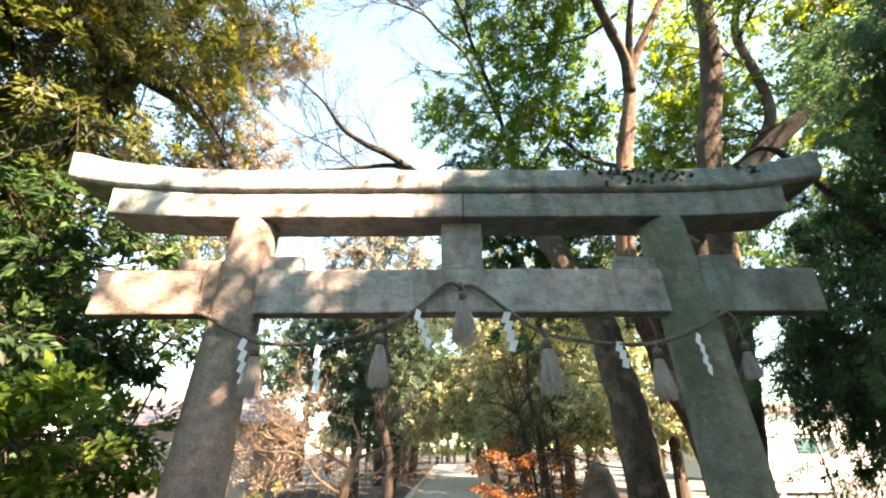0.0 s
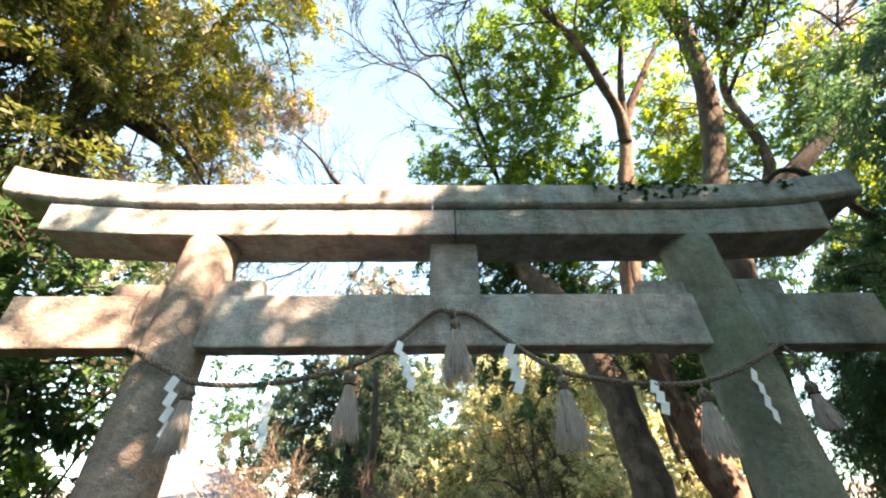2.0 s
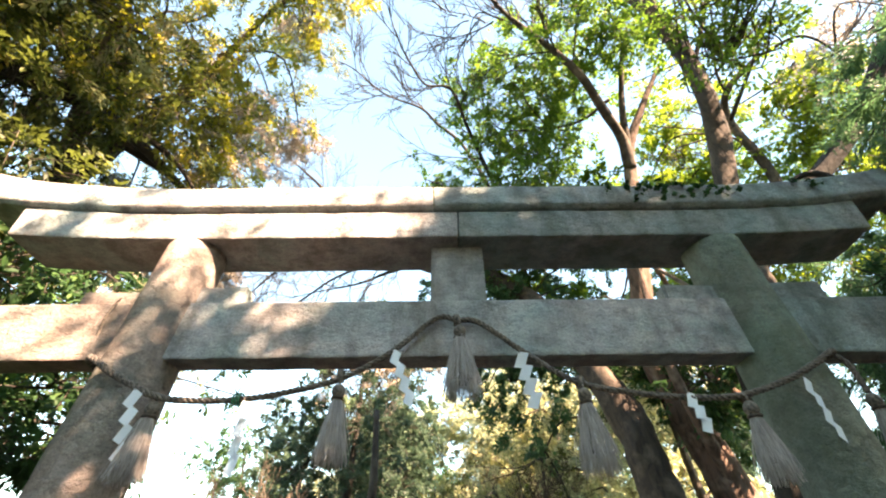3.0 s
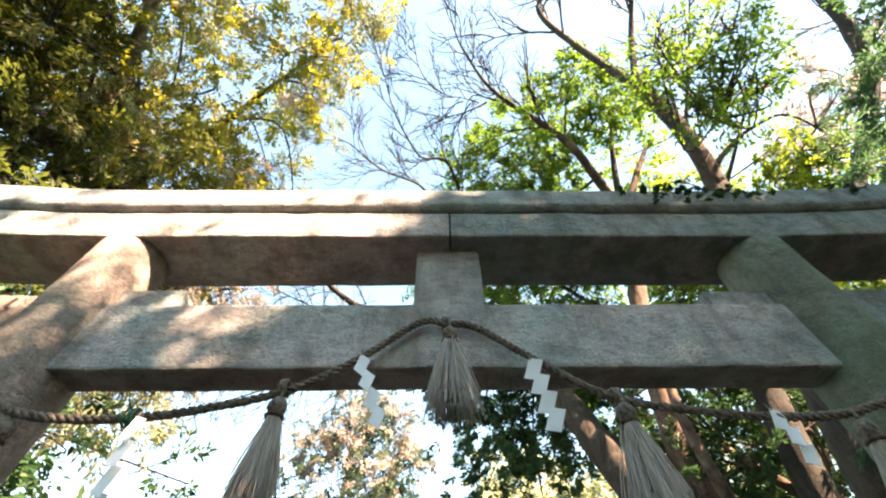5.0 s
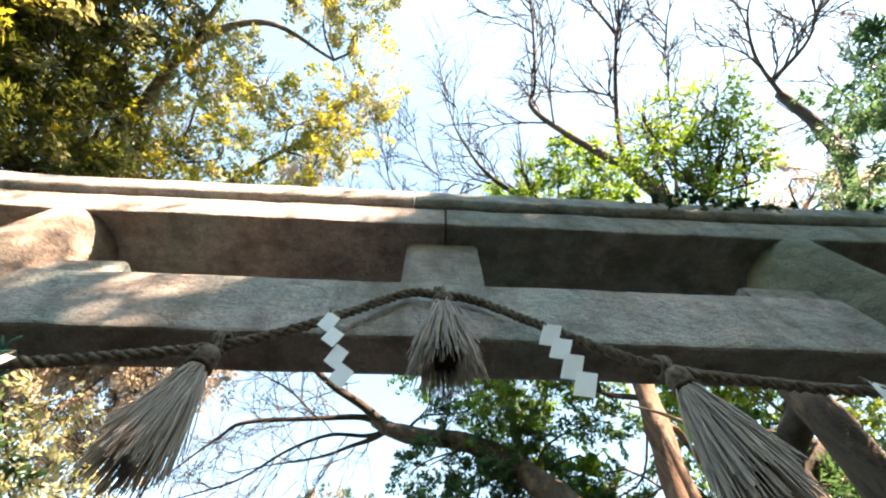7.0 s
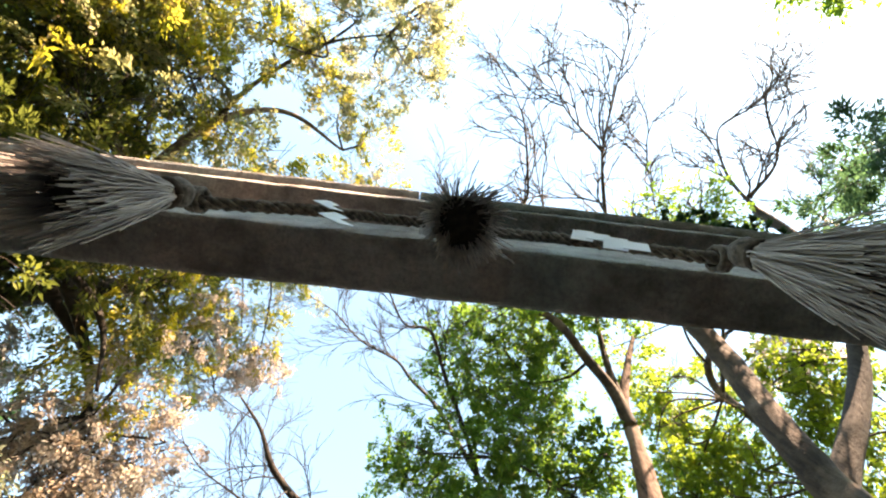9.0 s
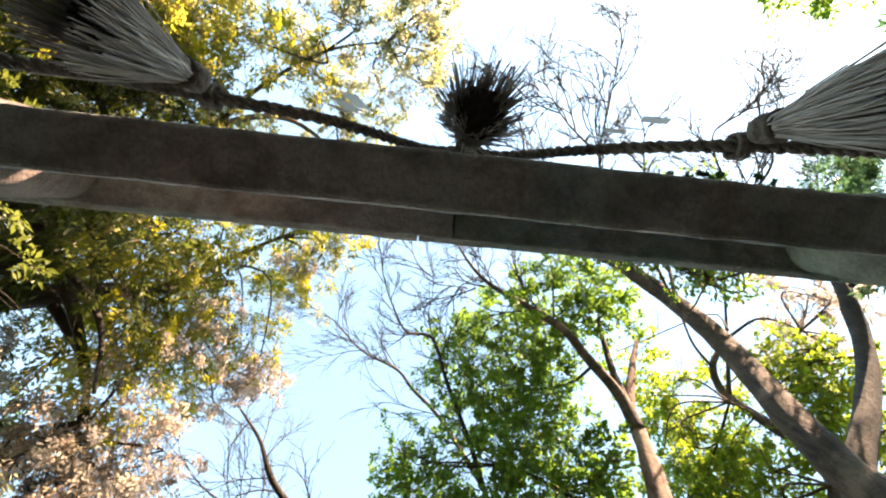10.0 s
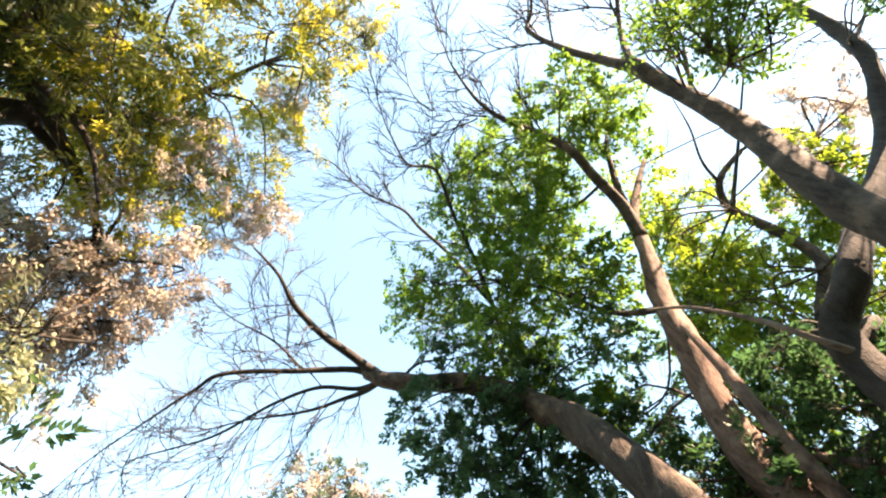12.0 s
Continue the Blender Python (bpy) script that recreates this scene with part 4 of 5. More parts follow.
A_GREEN = [(1.0, 4.1, 12.9, 0.9), (2.2, 3.8, 12.3, 1.0), (3.0, 2.5, 12.8, 0.9), (3.3, 1.4, 12.3, 0.7), (0.6, 6.9, 10.8, 0.8), (0.1, 6.4, 11.1, 0.6), (1.6, 5.9, 11.2, 1.0),
           (2.8, 5.0, 10.7, 1.0), (3.4, 5.7, 9.6, 0.9), (2.3, 7.0, 9.8, 0.9), (4.0, 4.9, 9.5, 0.5), (4.3, 2.3, 12.7, 0.7), (2.4, 7.6, 9.0, 0.8), (3.3, 7.8, 7.8, 0.7),
           (3.7, 6.9, 7.0, 0.5), (2.6, 5.2, 10.2, 0.8), (1.7, 6.3, 9.3, 0.8), (3.2, 5.6, 8.9, 0.6), (1.6, 3.3, 14.0, 0.7), (3.0, 3.6, 13.2, 0.9), (3.7, 4.0, 12.3, 0.8), (4.3, 1.7, 12.4, 0.8)]
A_GREEN += [(-0.5, 6.3, 11.6, 0.5), (-0.1, 7.4, 11.1, 0.6), (3.0, 4.4, 11.8, 0.8), (2.2, 4.9, 12.0, 0.8), (4.9, 2.6, 12.6, 0.6), (1.2, 5.2, 12.2, 0.7)]
supports(red_trunk, BARK, 16, [(4.4, 5.1, 7.9), (3.0, 5.6, 9.4), (2.2, 5.8, 10.4), (3.4, 2.9, 12.3), (2.9, 4.4, 11.5), (4.6, 3.6, 11.2)], A_GREEN, 0.03)
leaves("crown", [(x, y, z, r * 1.22) for x, y, z, r in A_GREEN], LEAF_GREEN, red_trunk, 33, size=0.115, width=0.5, clump=0.17, per=1950, droop=0.25)
twigs_along(red_trunk, BARK_DARK, 34, [[(3.3, 2.75, 11.4), (2.5, 2.45, 12.5), (1.8, 2.2, 13.2), (1.2, 1.75, 13.5), (0.6, 1.0, 13.9)], [(1.8, 2.2, 13.2), (0.9, 2.4, 13.5), (0.1, 2.2, 13.7)]], 1.4, 0.026, 2, 0.26, 0.15, 0.6)

arching = thing("arching_tree", (3.85, 2.95, 0), "tree whose thick smooth limb arches over the gate to bare twigs", "tree")
limb("trunk", [(3.85, 2.95, -0.1), (4.0, 2.9, 1.2), (4.2, 2.75, 2.8), (4.35, 2.5, 4.6), (4.35, 2.4, 5.4), (4.4, 2.2, 6.2), (4.7, 1.8, 7.9), (4.6, 1.4, 9.5), (4.0, 0.9, 10.5)], 0.24, 0.15, BARK, arching, 16, 0.22, 18)
ARCH = [[(4.1, 1.0, 10.35), (3.2, 0.6, 12.2), (2.5, 0.1, 13.4), (2.6, -0.5, 13.8), (2.3, -2.4, 14.2), (1.8, -3.5, 14.6)], [(4.05, 0.95, 10.4), (4.3, 0.1, 12.0), (4.3, -1.7, 13.0), (4.6, -3.3, 13.6), (4.8, -4.9, 13.8)],
        [(4.3, -1.7, 13.0), (3.4, -2.8, 13.8), (2.9, -4.0, 14.5)], [(4.65, 1.6, 9.0), (5.0, 0.8, 10.2), (5.2, 0.0, 11.2), (5.3, -1.4, 12.4)]]
for i, (pts, r) in enumerate(zip(ARCH, (0.13, 0.10, 0.05, 0.06))):
    limb("branch", pts, r, 0.014, BARK, arching, 8, 0.15, 19 + i, 0.55)
twigs_along(arching, BARK, 35, ARCH, 1.5, 0.03, 2, 0.36, 0.25, 0.65)
C_DARK = [(4.21, 0.15, 9.42, 0.24), (4.77, 0.75, 8.82, 0.32), (3.45, 0.6, 9.27, 0.2), (5.16, 0.52, 8.38, 0.28), (5.06, -0.6, 9.12, 0.2), (3.82, -0.08, 9.5, 0.2), (3.92, 0.3, 8.67, 0.36), (4.21, 0.52, 8.38, 0.32), (4.49, 0.68, 8.52, 0.32), (3.64, 0.82, 8.67, 0.28), (4.77, 0.3, 8.45, 0.28), (4.96, 0.08, 8.6, 0.24), (4.11, 0.75, 8.07, 0.28), (4.49, 0.15, 8.82, 0.32), (3.73, 0.45, 9.05, 0.28), (4.68, 0.9, 8.22, 0.24), (4.49, -0.45, 8.97, 0.28), (4.87, -0.3, 8.82, 0.24), (4.11, -0.3, 9.12, 0.24), (4.9, 0.2, 8.2, 0.2), (3.6, 0.0, 9.0, 0.18), (5.2, 0.8, 8.6, 0.22), (3.9, -0.5, 9.2, 0.2), (4.7, -0.7, 9.0, 0.22)]
supports(arching, BARK, 17, [(4.65, 1.6, 8.6), (4.7, 1.0, 8.4), (4.65, 1.4, 9.3)], C_DARK, 0.02)
leaves("crown", C_DARK, LEAF_GREEN, arching, 36, "dark green sprays", size=0.10, width=0.46, per=2200, droop=0.35, clump=0.2)

forked = thing("forked_tree", (5.0, 5.0, 0), "dark upright tree forking into curved grey limbs", "tree")
limb("trunk", [(5.0, 5.0, -0.1), (5.1, 4.75, 2.5), (5.2, 4.45, 4.6), (5.3, 4.2, 5.7), (5.6, 3.6, 6.1), (6.1, 3.2, 6.7), (7.7, 2.1, 8.3), (8.4, 0.8, 9.8), (8.5, 0.1, 10.9), (8.3, -0.6, 12.3)], 0.26, 0.11, BARK_DARK, forked, 14, 0.2, 22)
FORK = [[(8.3, -0.5, 12.1), (7.9, -1.5, 13.1), (7.6, -2.7, 13.4), (8.3, -3.4, 13.3)], [(8.2, -0.9, 12.5), (8.8, -2.0, 12.6), (8.6, -3.4, 13.1)], [(8.45, 0.4, 10.4), (9.2, -0.4, 11.2), (9.6, -1.4, 12.0)]]
for i, pts in enumerate(FORK):
    limb("branch", pts, 0.07, 0.012, BARK, forked, 8, 0.15, 40 + i, 0.6)
limb("branch", [(5.3, 4.2, 5.5), (5.9, 4.1, 5.9), (6.4, 4.7, 6.6), (6.6, 5.1, 7.2)], 0.10, 0.05, BARK_DARK, forked, 8, 0.15, 44)
limb("branch", [(5.35, 4.6, 3.6), (5.0, 5.2, 4.6), (5.1, 5.8, 5.4), (5.6, 5.9, 6.2)], 0.09, 0.03, BARK_RED, forked, 8, 0.15, 45)
limb("branch", [(5.3, 4.25, 5.3), (4.91, 4.18, 5.5), (4.57, 4.26, 6.12), (4.09, 4.47, 6.83), (3.8, 4.9, 7.5)], 0.06, 0.02, BARK_PALE, forked, 8, 0.18, 54)
twigs_along(forked, BARK, 37, FORK, 1.4, 0.03, 2, 0.4, 0.15, 0.65)
FORK_LOW = [(5.0, 5.9, 5.5, 0.7), (5.2, 4.9, 5.2, 0.5), (4.9, 5.1, 4.5, 0.6), (4.6, 5.5, 4.5, 0.6), (4.4, 6.7, 5.4, 0.5), (6.3, 5.9, 7.5, 0.5), (7.2, 6.0, 7.3, 0.6), (4.9, 7.6, 6.5, 0.7), (5.8, 5.8, 6.5, 0.5),
            (4.2, 7.4, 6.8, 0.5), (3.5, 7.8, 7.5, 0.6), (6.7, 5.2, 6.2, 0.5), (6.4, 4.0, 5.2, 0.6), (6.2, 5.2, 4.6, 0.7), (5.6, 6.4, 4.2, 0.8), (5.3, 5.0, 6.3, 0.5), (5.5, 5.3, 5.8, 0.5), (5.9, 4.8, 5.7, 0.5), (4.7, 6.5, 5.5, 0.55), (4.3, 6.6, 5.8, 0.5), (3.7, 6.5, 6.4, 0.5), (3.3, 7.3, 6.2, 0.5), (5.4, 6.2, 5.1, 0.6)]
SPRAY = [(7.4, -1.5, 9.2, 0.5), (7.9, -1.1, 9.2, 0.5), (7.6, -0.6, 9.5, 0.4), (8.2, -1.8, 9.4, 0.5)]
supports(forked, BARK, 50, [(8.4, 0.8, 9.8), (8.4, 0.4, 10.4)], SPRAY, 0.02)
leaves("spray", SPRAY, LEAF_DARK, forked, 51, "dark green sprays", size=0.10, per=3500)
supports(forked, BARK, 46, [(5.25, 4.4, 4.6), (5.1, 5.8, 5.4), (6.4, 4.7, 6.6)], FORK_LOW, 0.03)
# Dark leaf colour chosen to paint the shade on these low sprays.
leaves("crown", FORK_LOW, LEAF_DARK, forked, 47, "green foliage in a darker colour for shade", size=0.12, per=3000, droop=0.3)

elm = thing("lime_leaved_tree", (6.0, 6.6, 0), "tree with crooked limbs and bright yellow-green sunlit leaves", "tree")
limb("trunk", [(6.0, 6.6, -0.1), (6.45, 6.35, 3), (7.05, 5.9, 6.0), (7.35, 5.4, 7.6), (7.9, 4.5, 8.7), (8.0, 4.3, 9.7), (7.7, 4.1, 11.4), (7.6, 3.5, 11.9), (8.2, 2.8, 12.3)], 0.21, 0.07, BARK, elm, 12, 0.2, 23)
limb("branch", [(7.7, 4.1, 11.3), (8.0, 2.5, 12.2), (8.0, 0.3, 12.9)], 0.06, 0.02, BARK_DARK, elm, 8, 0.15, 24)
limb("branch", [(7.6, 3.6, 11.8), (7.2, 3.1, 12.2), (7.0, 2.3, 12.8), (6.8, 1.6, 13.6)], 0.05, 0.015, BARK_DARK, elm, 8, 0.15, 25)
limb("branch", [(8.2, 2.8, 12.3), (8.8, 2.2, 12.1), (9.4, 2.3, 11.5), (10.2, 2.8, 10.7)], 0.05, 0.015, BARK_DARK, elm, 8, 0.15, 26)
E_YELLOW = [(6.5, 5.1, 10.6, 0.9), (7.2, 4.6, 10.3, 0.8), (6.5, 3.9, 11.6, 0.7), (7.3, 4.9, 9.4, 0.7), (5.5, 4.8, 10.1, 0.6), (6.6, 5.3, 9.1, 0.7), (8.6, 3.6, 10.7, 0.9), (8.9, 2.8, 10.6, 0.8),
            (9.2, 2.4, 10.4, 0.8), (8.4, 2.2, 11.1, 0.7), (7.9, 3.8, 12.4, 0.6), (7.6, 6.6, 7.0, 0.8), (5.9, 5.7, 8.8, 0.6), (7.9, 4.4, 7.4, 0.8), (8.6, 3.6, 6.4, 0.9), (9.0, 3.0, 8.2, 0.9), (6.4, 7.0, 8.0, 0.8), (7.0, 7.0, 6.0, 0.8)]
E_YELLOW += [(5.7, 4.3, 11.4, 0.6), (5.4, 3.4, 12.3, 0.7), (7.3, 5.3, 11.6, 0.8), (5.9, 5.7, 9.6, 0.6), (9.6, 4.4, 9.4, 0.9), (10.2, 3.2, 8.6, 1.0), (8.0, 6.0, 9.0, 0.8), (6.3, 6.4, 9.6, 0.7)]
E_TAN = [(10.4, 2.9, 13.2, 0.8), (11.0, 3.4, 12.7, 0.8), (10.3, 3.9, 13.0, 0.6), (10.6, 1.7, 13.2, 0.60), (11.2, 1.8, 12.7, 0.60), (10.2, 1.6, 14.1, 0.50), (10.9, 1.2, 13.2, 0.50), (11.0, 1.6, 12.1, 0.50)]
leaves("withered_crown", E_TAN, LEAF_DRY, elm, 48, "withered tan leaves", size=0.11, per=2600)
supports(elm, BARK, 56, [(10.2, 2.8, 10.7), (9.4, 2.3, 11.5), (8.0, 0.3, 12.9)], E_TAN, 0.03)
supports(elm, BARK, 18, [(10.2, 2.8, 10.7), (7.2, 5.8, 6.0), (7.35, 5.3, 7.6), (7.7, 4.5, 8.5), (7.1, 3.9, 10.5), (7.4, 2.4, 11.3), (8.4, 2.6, 11.2), (9.0, 2.8, 10.6)], E_YELLOW, 0.03)
# Outer leaves take a sunlit lime colour.
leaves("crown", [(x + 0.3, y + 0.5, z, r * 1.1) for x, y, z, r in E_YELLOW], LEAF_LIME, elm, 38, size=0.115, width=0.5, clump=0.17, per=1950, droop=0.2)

# Inner leaves repeat the crown in darker green, painting its shade.
leaves("inner_crown", [(x + 0.9, y + 1.4, z - 0.2, r) for x, y, z, r in E_YELLOW], LEAF_GREEN, elm, 52, "inner leaves painted darker green for shade", size=0.14, width=0.5, clump=0.18, per=900)

yew = thing("drooping_yew", (5.0, 0.3, 0), "dark green yew with soft drooping sprays beside the pillar", "tree")
limb("trunk", [(5.0, 0.3, -0.05), (4.9, 0.3, 1.5), (4.75, 0.3, 3.2), (4.6, 0.0, 4.2), (4.5, -0.3, 5.0)], 0.13, 0.02, BARK_DARK, yew, 10, 0.2, 27)
limb("branch", [(4.75, 0.3, 3.0), (4.2, 0.35, 3.9), (3.55, 0.25, 4.6), (3.2, 0.45, 4.5)], 0.06, 0.02, BARK_DARK, yew, 8, 0.15, 28)
RIGHT_NEAR = [(4.1, -0.8, 4.9, 0.6), (4.2, -0.4, 4.3, 0.6), (4.1, 0.6, 3.5, 0.45), (4.1, 0.3, 3.2, 0.55), (4.0, 1.1, 3.0, 0.45), (4.1, 0.6, 2.6, 0.55), (4.2, 1.8, 2.5, 0.45),
              (4.1, 1.2, 2.2, 0.45), (4.1, 0.6, 1.9, 0.4), (4.5, 1.2, 1.3, 0.5), (4.6, 1.9, 3.6, 0.4), (4.6, 0.2, 2.4, 0.6), (4.8, 0.8, 3.4, 0.6), (4.7, -0.4, 3.6, 0.6)]
supports(yew, BARK_DARK, 19, [(4.9, 0.3, 1.5), (4.75, 0.3, 3.2), (4.6, 0.0, 4.6)], RIGHT_NEAR, 0.02)
RIGHT_NEAR += [(5.2, 2.4, 3.0, 0.6), (5.9, 3.0, 3.6, 0.7), (6.6, 3.2, 2.8, 0.7), (4.9, 1.6, 2.9, 0.5), (6.2, 2.4, 4.6, 0.7), (4.4, 0.8, 3.9, 0.45), (5.3, 0.9, 2.4, 0.7), (5.4, 1.6, 3.6, 0.8), (5.6, 2.2, 2.4, 0.6), (5.4, 0.2, 4.6, 0.8), (4.9, 0.6, 4.2, 0.6), (5.4, 1.9, 4.8, 0.7), (3.95, -0.8, 5.2, 0.35), (4.1, -0.6, 4.8, 0.4), (3.9, -0.35, 4.6, 0.3), (4.2, -0.3, 4.2, 0.4), (4.2, -0.9, 5.5, 0.4), (4.55, 1.6, 1.6, 0.4), (4.65, 1.5, 2.1, 0.4), (4.4, 1.8, 1.15, 0.3), (5.1, 1.6, 1.6, 0.5), (5.6, 1.2, 1.2, 0.6), (5.9, 1.8, 1.8, 0.6), (5.4, 0.8, 0.7, 0.6), (6.2, 3.4, 2.8, 0.55), (7.0, 3.6, 2.8, 0.55), (7.4, 3.0, 3.4, 0.7), (5.6, 2.8, 2.9, 0.5)]
RIGHT_NEAR += [(3.8, 1.4, 2.6, 0.28), (3.7, 1.6, 2.3, 0.20), (3.8, 1.4, 2.1, 0.28), (3.9, 1.1, 2.3, 0.30), (4.8, -0.1, 5.8, 0.50), (4.8, -0.3, 6.0, 0.50), (4.7, 0.2, 5.2, 0.45), (3.7, 1.1, 2.7, 0.30), (3.9, 0.8, 2.9, 0.35), (3.8, 1.1, 3.2, 0.25), (3.6, 1.2, 2.3, 0.22)]
leaves("crown", RIGHT_NEAR, LEAF_YEW, yew, 39, size=0.08, width=0.22, per=9500, droop=0.7, clump=0.16)

# ---- unseen trees added behind the walker to shade the gate ----
gate_shade_tree = thing("gate_shade_tree", (8.6, -7.4, 0), "unseen tree added behind the walker to shade the gate", "tree")
limb("trunk", [(8.6, -7.4, -0.1), (8.5, -7.3, 3), (8.2, -7.2, 6), (7.8, -7.0, 9.5)], 0.3, 0.08, BARK, gate_shade_tree, 12, 0.2, 29)
# Puffs placed along the sun's way to shape shadow and dapples on the gate.
SHADE = [(6.0, -6.2, 9.7, 0.9), (7.0, -6.4, 10.7, 1.1), (8.2, -6.4, 10.3, 1.3), (9.2, -6.6, 10.4, 1.2), (10.0, -6.2, 9.9, 1.2), (7.4, -6.6, 8.9, 1.2), (8.8, -6.6, 8.5, 1.2), (10.2, -6.6, 10.8, 1.0), (6.4, -6.4, 7.9, 0.9), (4.36, -6.0, 9.6, 0.28), (5.5, -6.0, 9.9, 0.28), (4.2, -6.0, 9.4, 0.4), (5.65, -6.0, 9.45, 0.5), (4.6, -6.0, 8.72, 0.5), (4.4, -6.0, 7.7, 1.0), (5.4, -6.0, 7.7, 1.0), (3.1, -6.2, 7.3, 0.9), (6.5, -6.2, 10.7, 0.6), (3.0, -6.0, 10.3, 0.24), (2.5, -6.0, 9.9, 0.24), (3.9, -6.0, 9.75, 0.2)]
supports(gate_shade_tree, BARK, 20, [(8.2, -7.2, 6), (7.8, -7.0, 9.0)], SHADE, 0.05)
leaves("crown", SHADE, LEAF_GREEN, gate_shade_tree, 40, tufts=True, size=0.15, per=2600, droop=0.2)

# Added out of view to keep sun off the lower pillars and ground.
spreading = thing("low_shade_tree", (3.3, -7.2, 0), "unseen low tree added behind the walker to shade the ground", "tree")
limb("trunk", [(3.3, -7.2, -0.1), (3.2, -7.1, 2.0), (2.9, -6.9, 4.0), (2.4, -6.6, 6.0), (2.0, -6.4, 7.6)], 0.26, 0.06, BARK, spreading, 12, 0.2, 130)
LOW_SHADE = [(3.7, -6.0, 8.55, 0.45), (3.85, -6.0, 7.9, 0.6), (0.7, -6.0, 7.9, 0.8), (-0.2, -6.0, 7.5, 0.9), (3.3, -6.0, 8.5, 0.6), (2.0, -6.0, 6.6, 1.0), (0.5, -6.0, 6.4, 1.0), (3.8, -6.0, 6.4, 1.0), (3.0, -6.0, 5.2, 1.0), (1.2, -6.2, 5.2, 1.0), (-1.2, -6.2, 6.2, 0.9), (4.8, -6.2, 5.4, 1.0)]
supports(spreading, BARK, 131, [(2.9, -6.9, 4.0), (2.4, -6.6, 6.0), (2.0, -6.4, 7.4)], LOW_SHADE, 0.05, 1)
leaves("crown", LOW_SHADE, LEAF_GREEN, spreading, 132, tufts=True, size=0.16, per=1900, droop=0.2)

# ---- grove added out of view behind the walker to block sky light ----
def sky_block_tree(at, height, mat, seed, label):
    rnd = random.Random(seed)
    ob = thing("sky_block_tree", (0, 0, 0), label, "tree", "trees of the grove behind the gate")
    limb("trunk", [(0, 0, -0.1), (0.15, 0, height * 0.3), (-0.1, 0.2, height * 0.6), (0.1, 0, height * 0.93)], 0.32, 0.06, BARK_DARK, ob, 12, 0.2, seed)
    puffs = []
    for i in range(26):
        k = rnd.uniform(0.12, 0.95)
        a, r = rnd.uniform(0, 6.28), 2.7 * (1.05 - k * 0.55) * rnd.uniform(0.15, 1) ** 0.5
        puffs.append((r * math.cos(a), r * math.sin(a), height * k, rnd.uniform(1.0, 1.5)))
    supports(ob, BARK_DARK, seed + 1, [(0, 0, height * q) for q in (0.15, 0.35, 0.55, 0.75)], puffs, 0.05, 0)
    leaves("crown", puffs, mat, ob, seed + 2, size=0.38, per=230, droop=0.3, clump=0.32)
    ob.location = at
    return ob


grove = sky_block_tree((0.6, -12.5, 0), 12.0, LEAF_DARK, 110, "tall dense tree added out of view to block sky light")
# Copies ring the gate to cut sky light and keep sun off the ground.
for i, (x, y, k) in enumerate(((4.6, -13.0, 0.9), (8.2, -12.4, 0.93), (-2.8, -12.0, 0.55), (-6.4, -11.0, 0.6), (-9.6, -8.0, 1.0), (-10.4, -3.8, 1.0), (11.4, -9.0, 1.05),
                               (-10.6, 0.6, 1.0), (12.6, -5.0, 1.0), (9.8, -2.6, 0.72), (11.2, 0.4, 0.6), (11.6, 3.0, 0.55), (-6.2, -6.0, 0.62), (2.8, -17, 0.7), (-1.6, -17, 0.7), (7, -17, 1.0), (-11, 5.4, 0.9))):
    c = copy_thing(grove, pose(x, y, 0, 0, 0, 67 * i))
    c.scale = (k, k, k)
grove.scale = (0.6, 0.6, 0.6)

# ---- along the avenue ----
conifer = thing("avenue_evergreen", (-3.2, 13, 0), "evergreen tree beside the path, its top browned for the sun", "tree")
limb("trunk", [(-3.2, 13, -0.1), (-3.2, 13, 3), (-3.1, 12.9, 6), (-3.0, 12.8, 9.4)], 0.2, 0.05, BARK_DARK, conifer, 10, 0.2, 30)
K_TOP = [(-3.0, 12.6, 9.6, 1.3), (-1.5, 13.2, 9.8, 1.0), (-4.3, 12.6, 9.0, 1.0), (-2.2, 13.2, 8.2, 1.1), (-2.4, 12.9, 10.4, 0.9), (-0.8, 13.4, 8.9, 0.8), (-3.9, 12.8, 7.8, 0.9)]
K_LOW = [(-4.5, 12.2, 6.2, 1.2), (-2.4, 12.6, 6.3, 1.4), (-3.6, 12.8, 4.6, 1.4), (-5.0, 12.4, 4.6, 0.9), (-2.0, 14.1, 4.4, 1.3), (-3.1, 13.1, 2.9, 1.1)]
supports(conifer, BARK_DARK, 41, [(-3.2, 13, 3), (-3.1, 12.9, 6), (-3.0, 12.8, 8.6)], K_TOP + K_LOW, 0.04)
# Sun and shade set by leaf colour: dry-leaf brown for lit, teal for shaded.
leaves("top", K_TOP, LEAF_DRY, conifer, 42, "foliage painted brownish for the sun on it", size=0.13, per=1500)
leaves("green_top", K_TOP, LEAF_TEAL, conifer, 44, "green foliage painted darker for shade", size=0.13, per=1300)
leaves("crown", K_LOW, LEAF_TEAL, conifer, 43, "blue-green foliage painted dark for shade", size=0.14, per=2800)


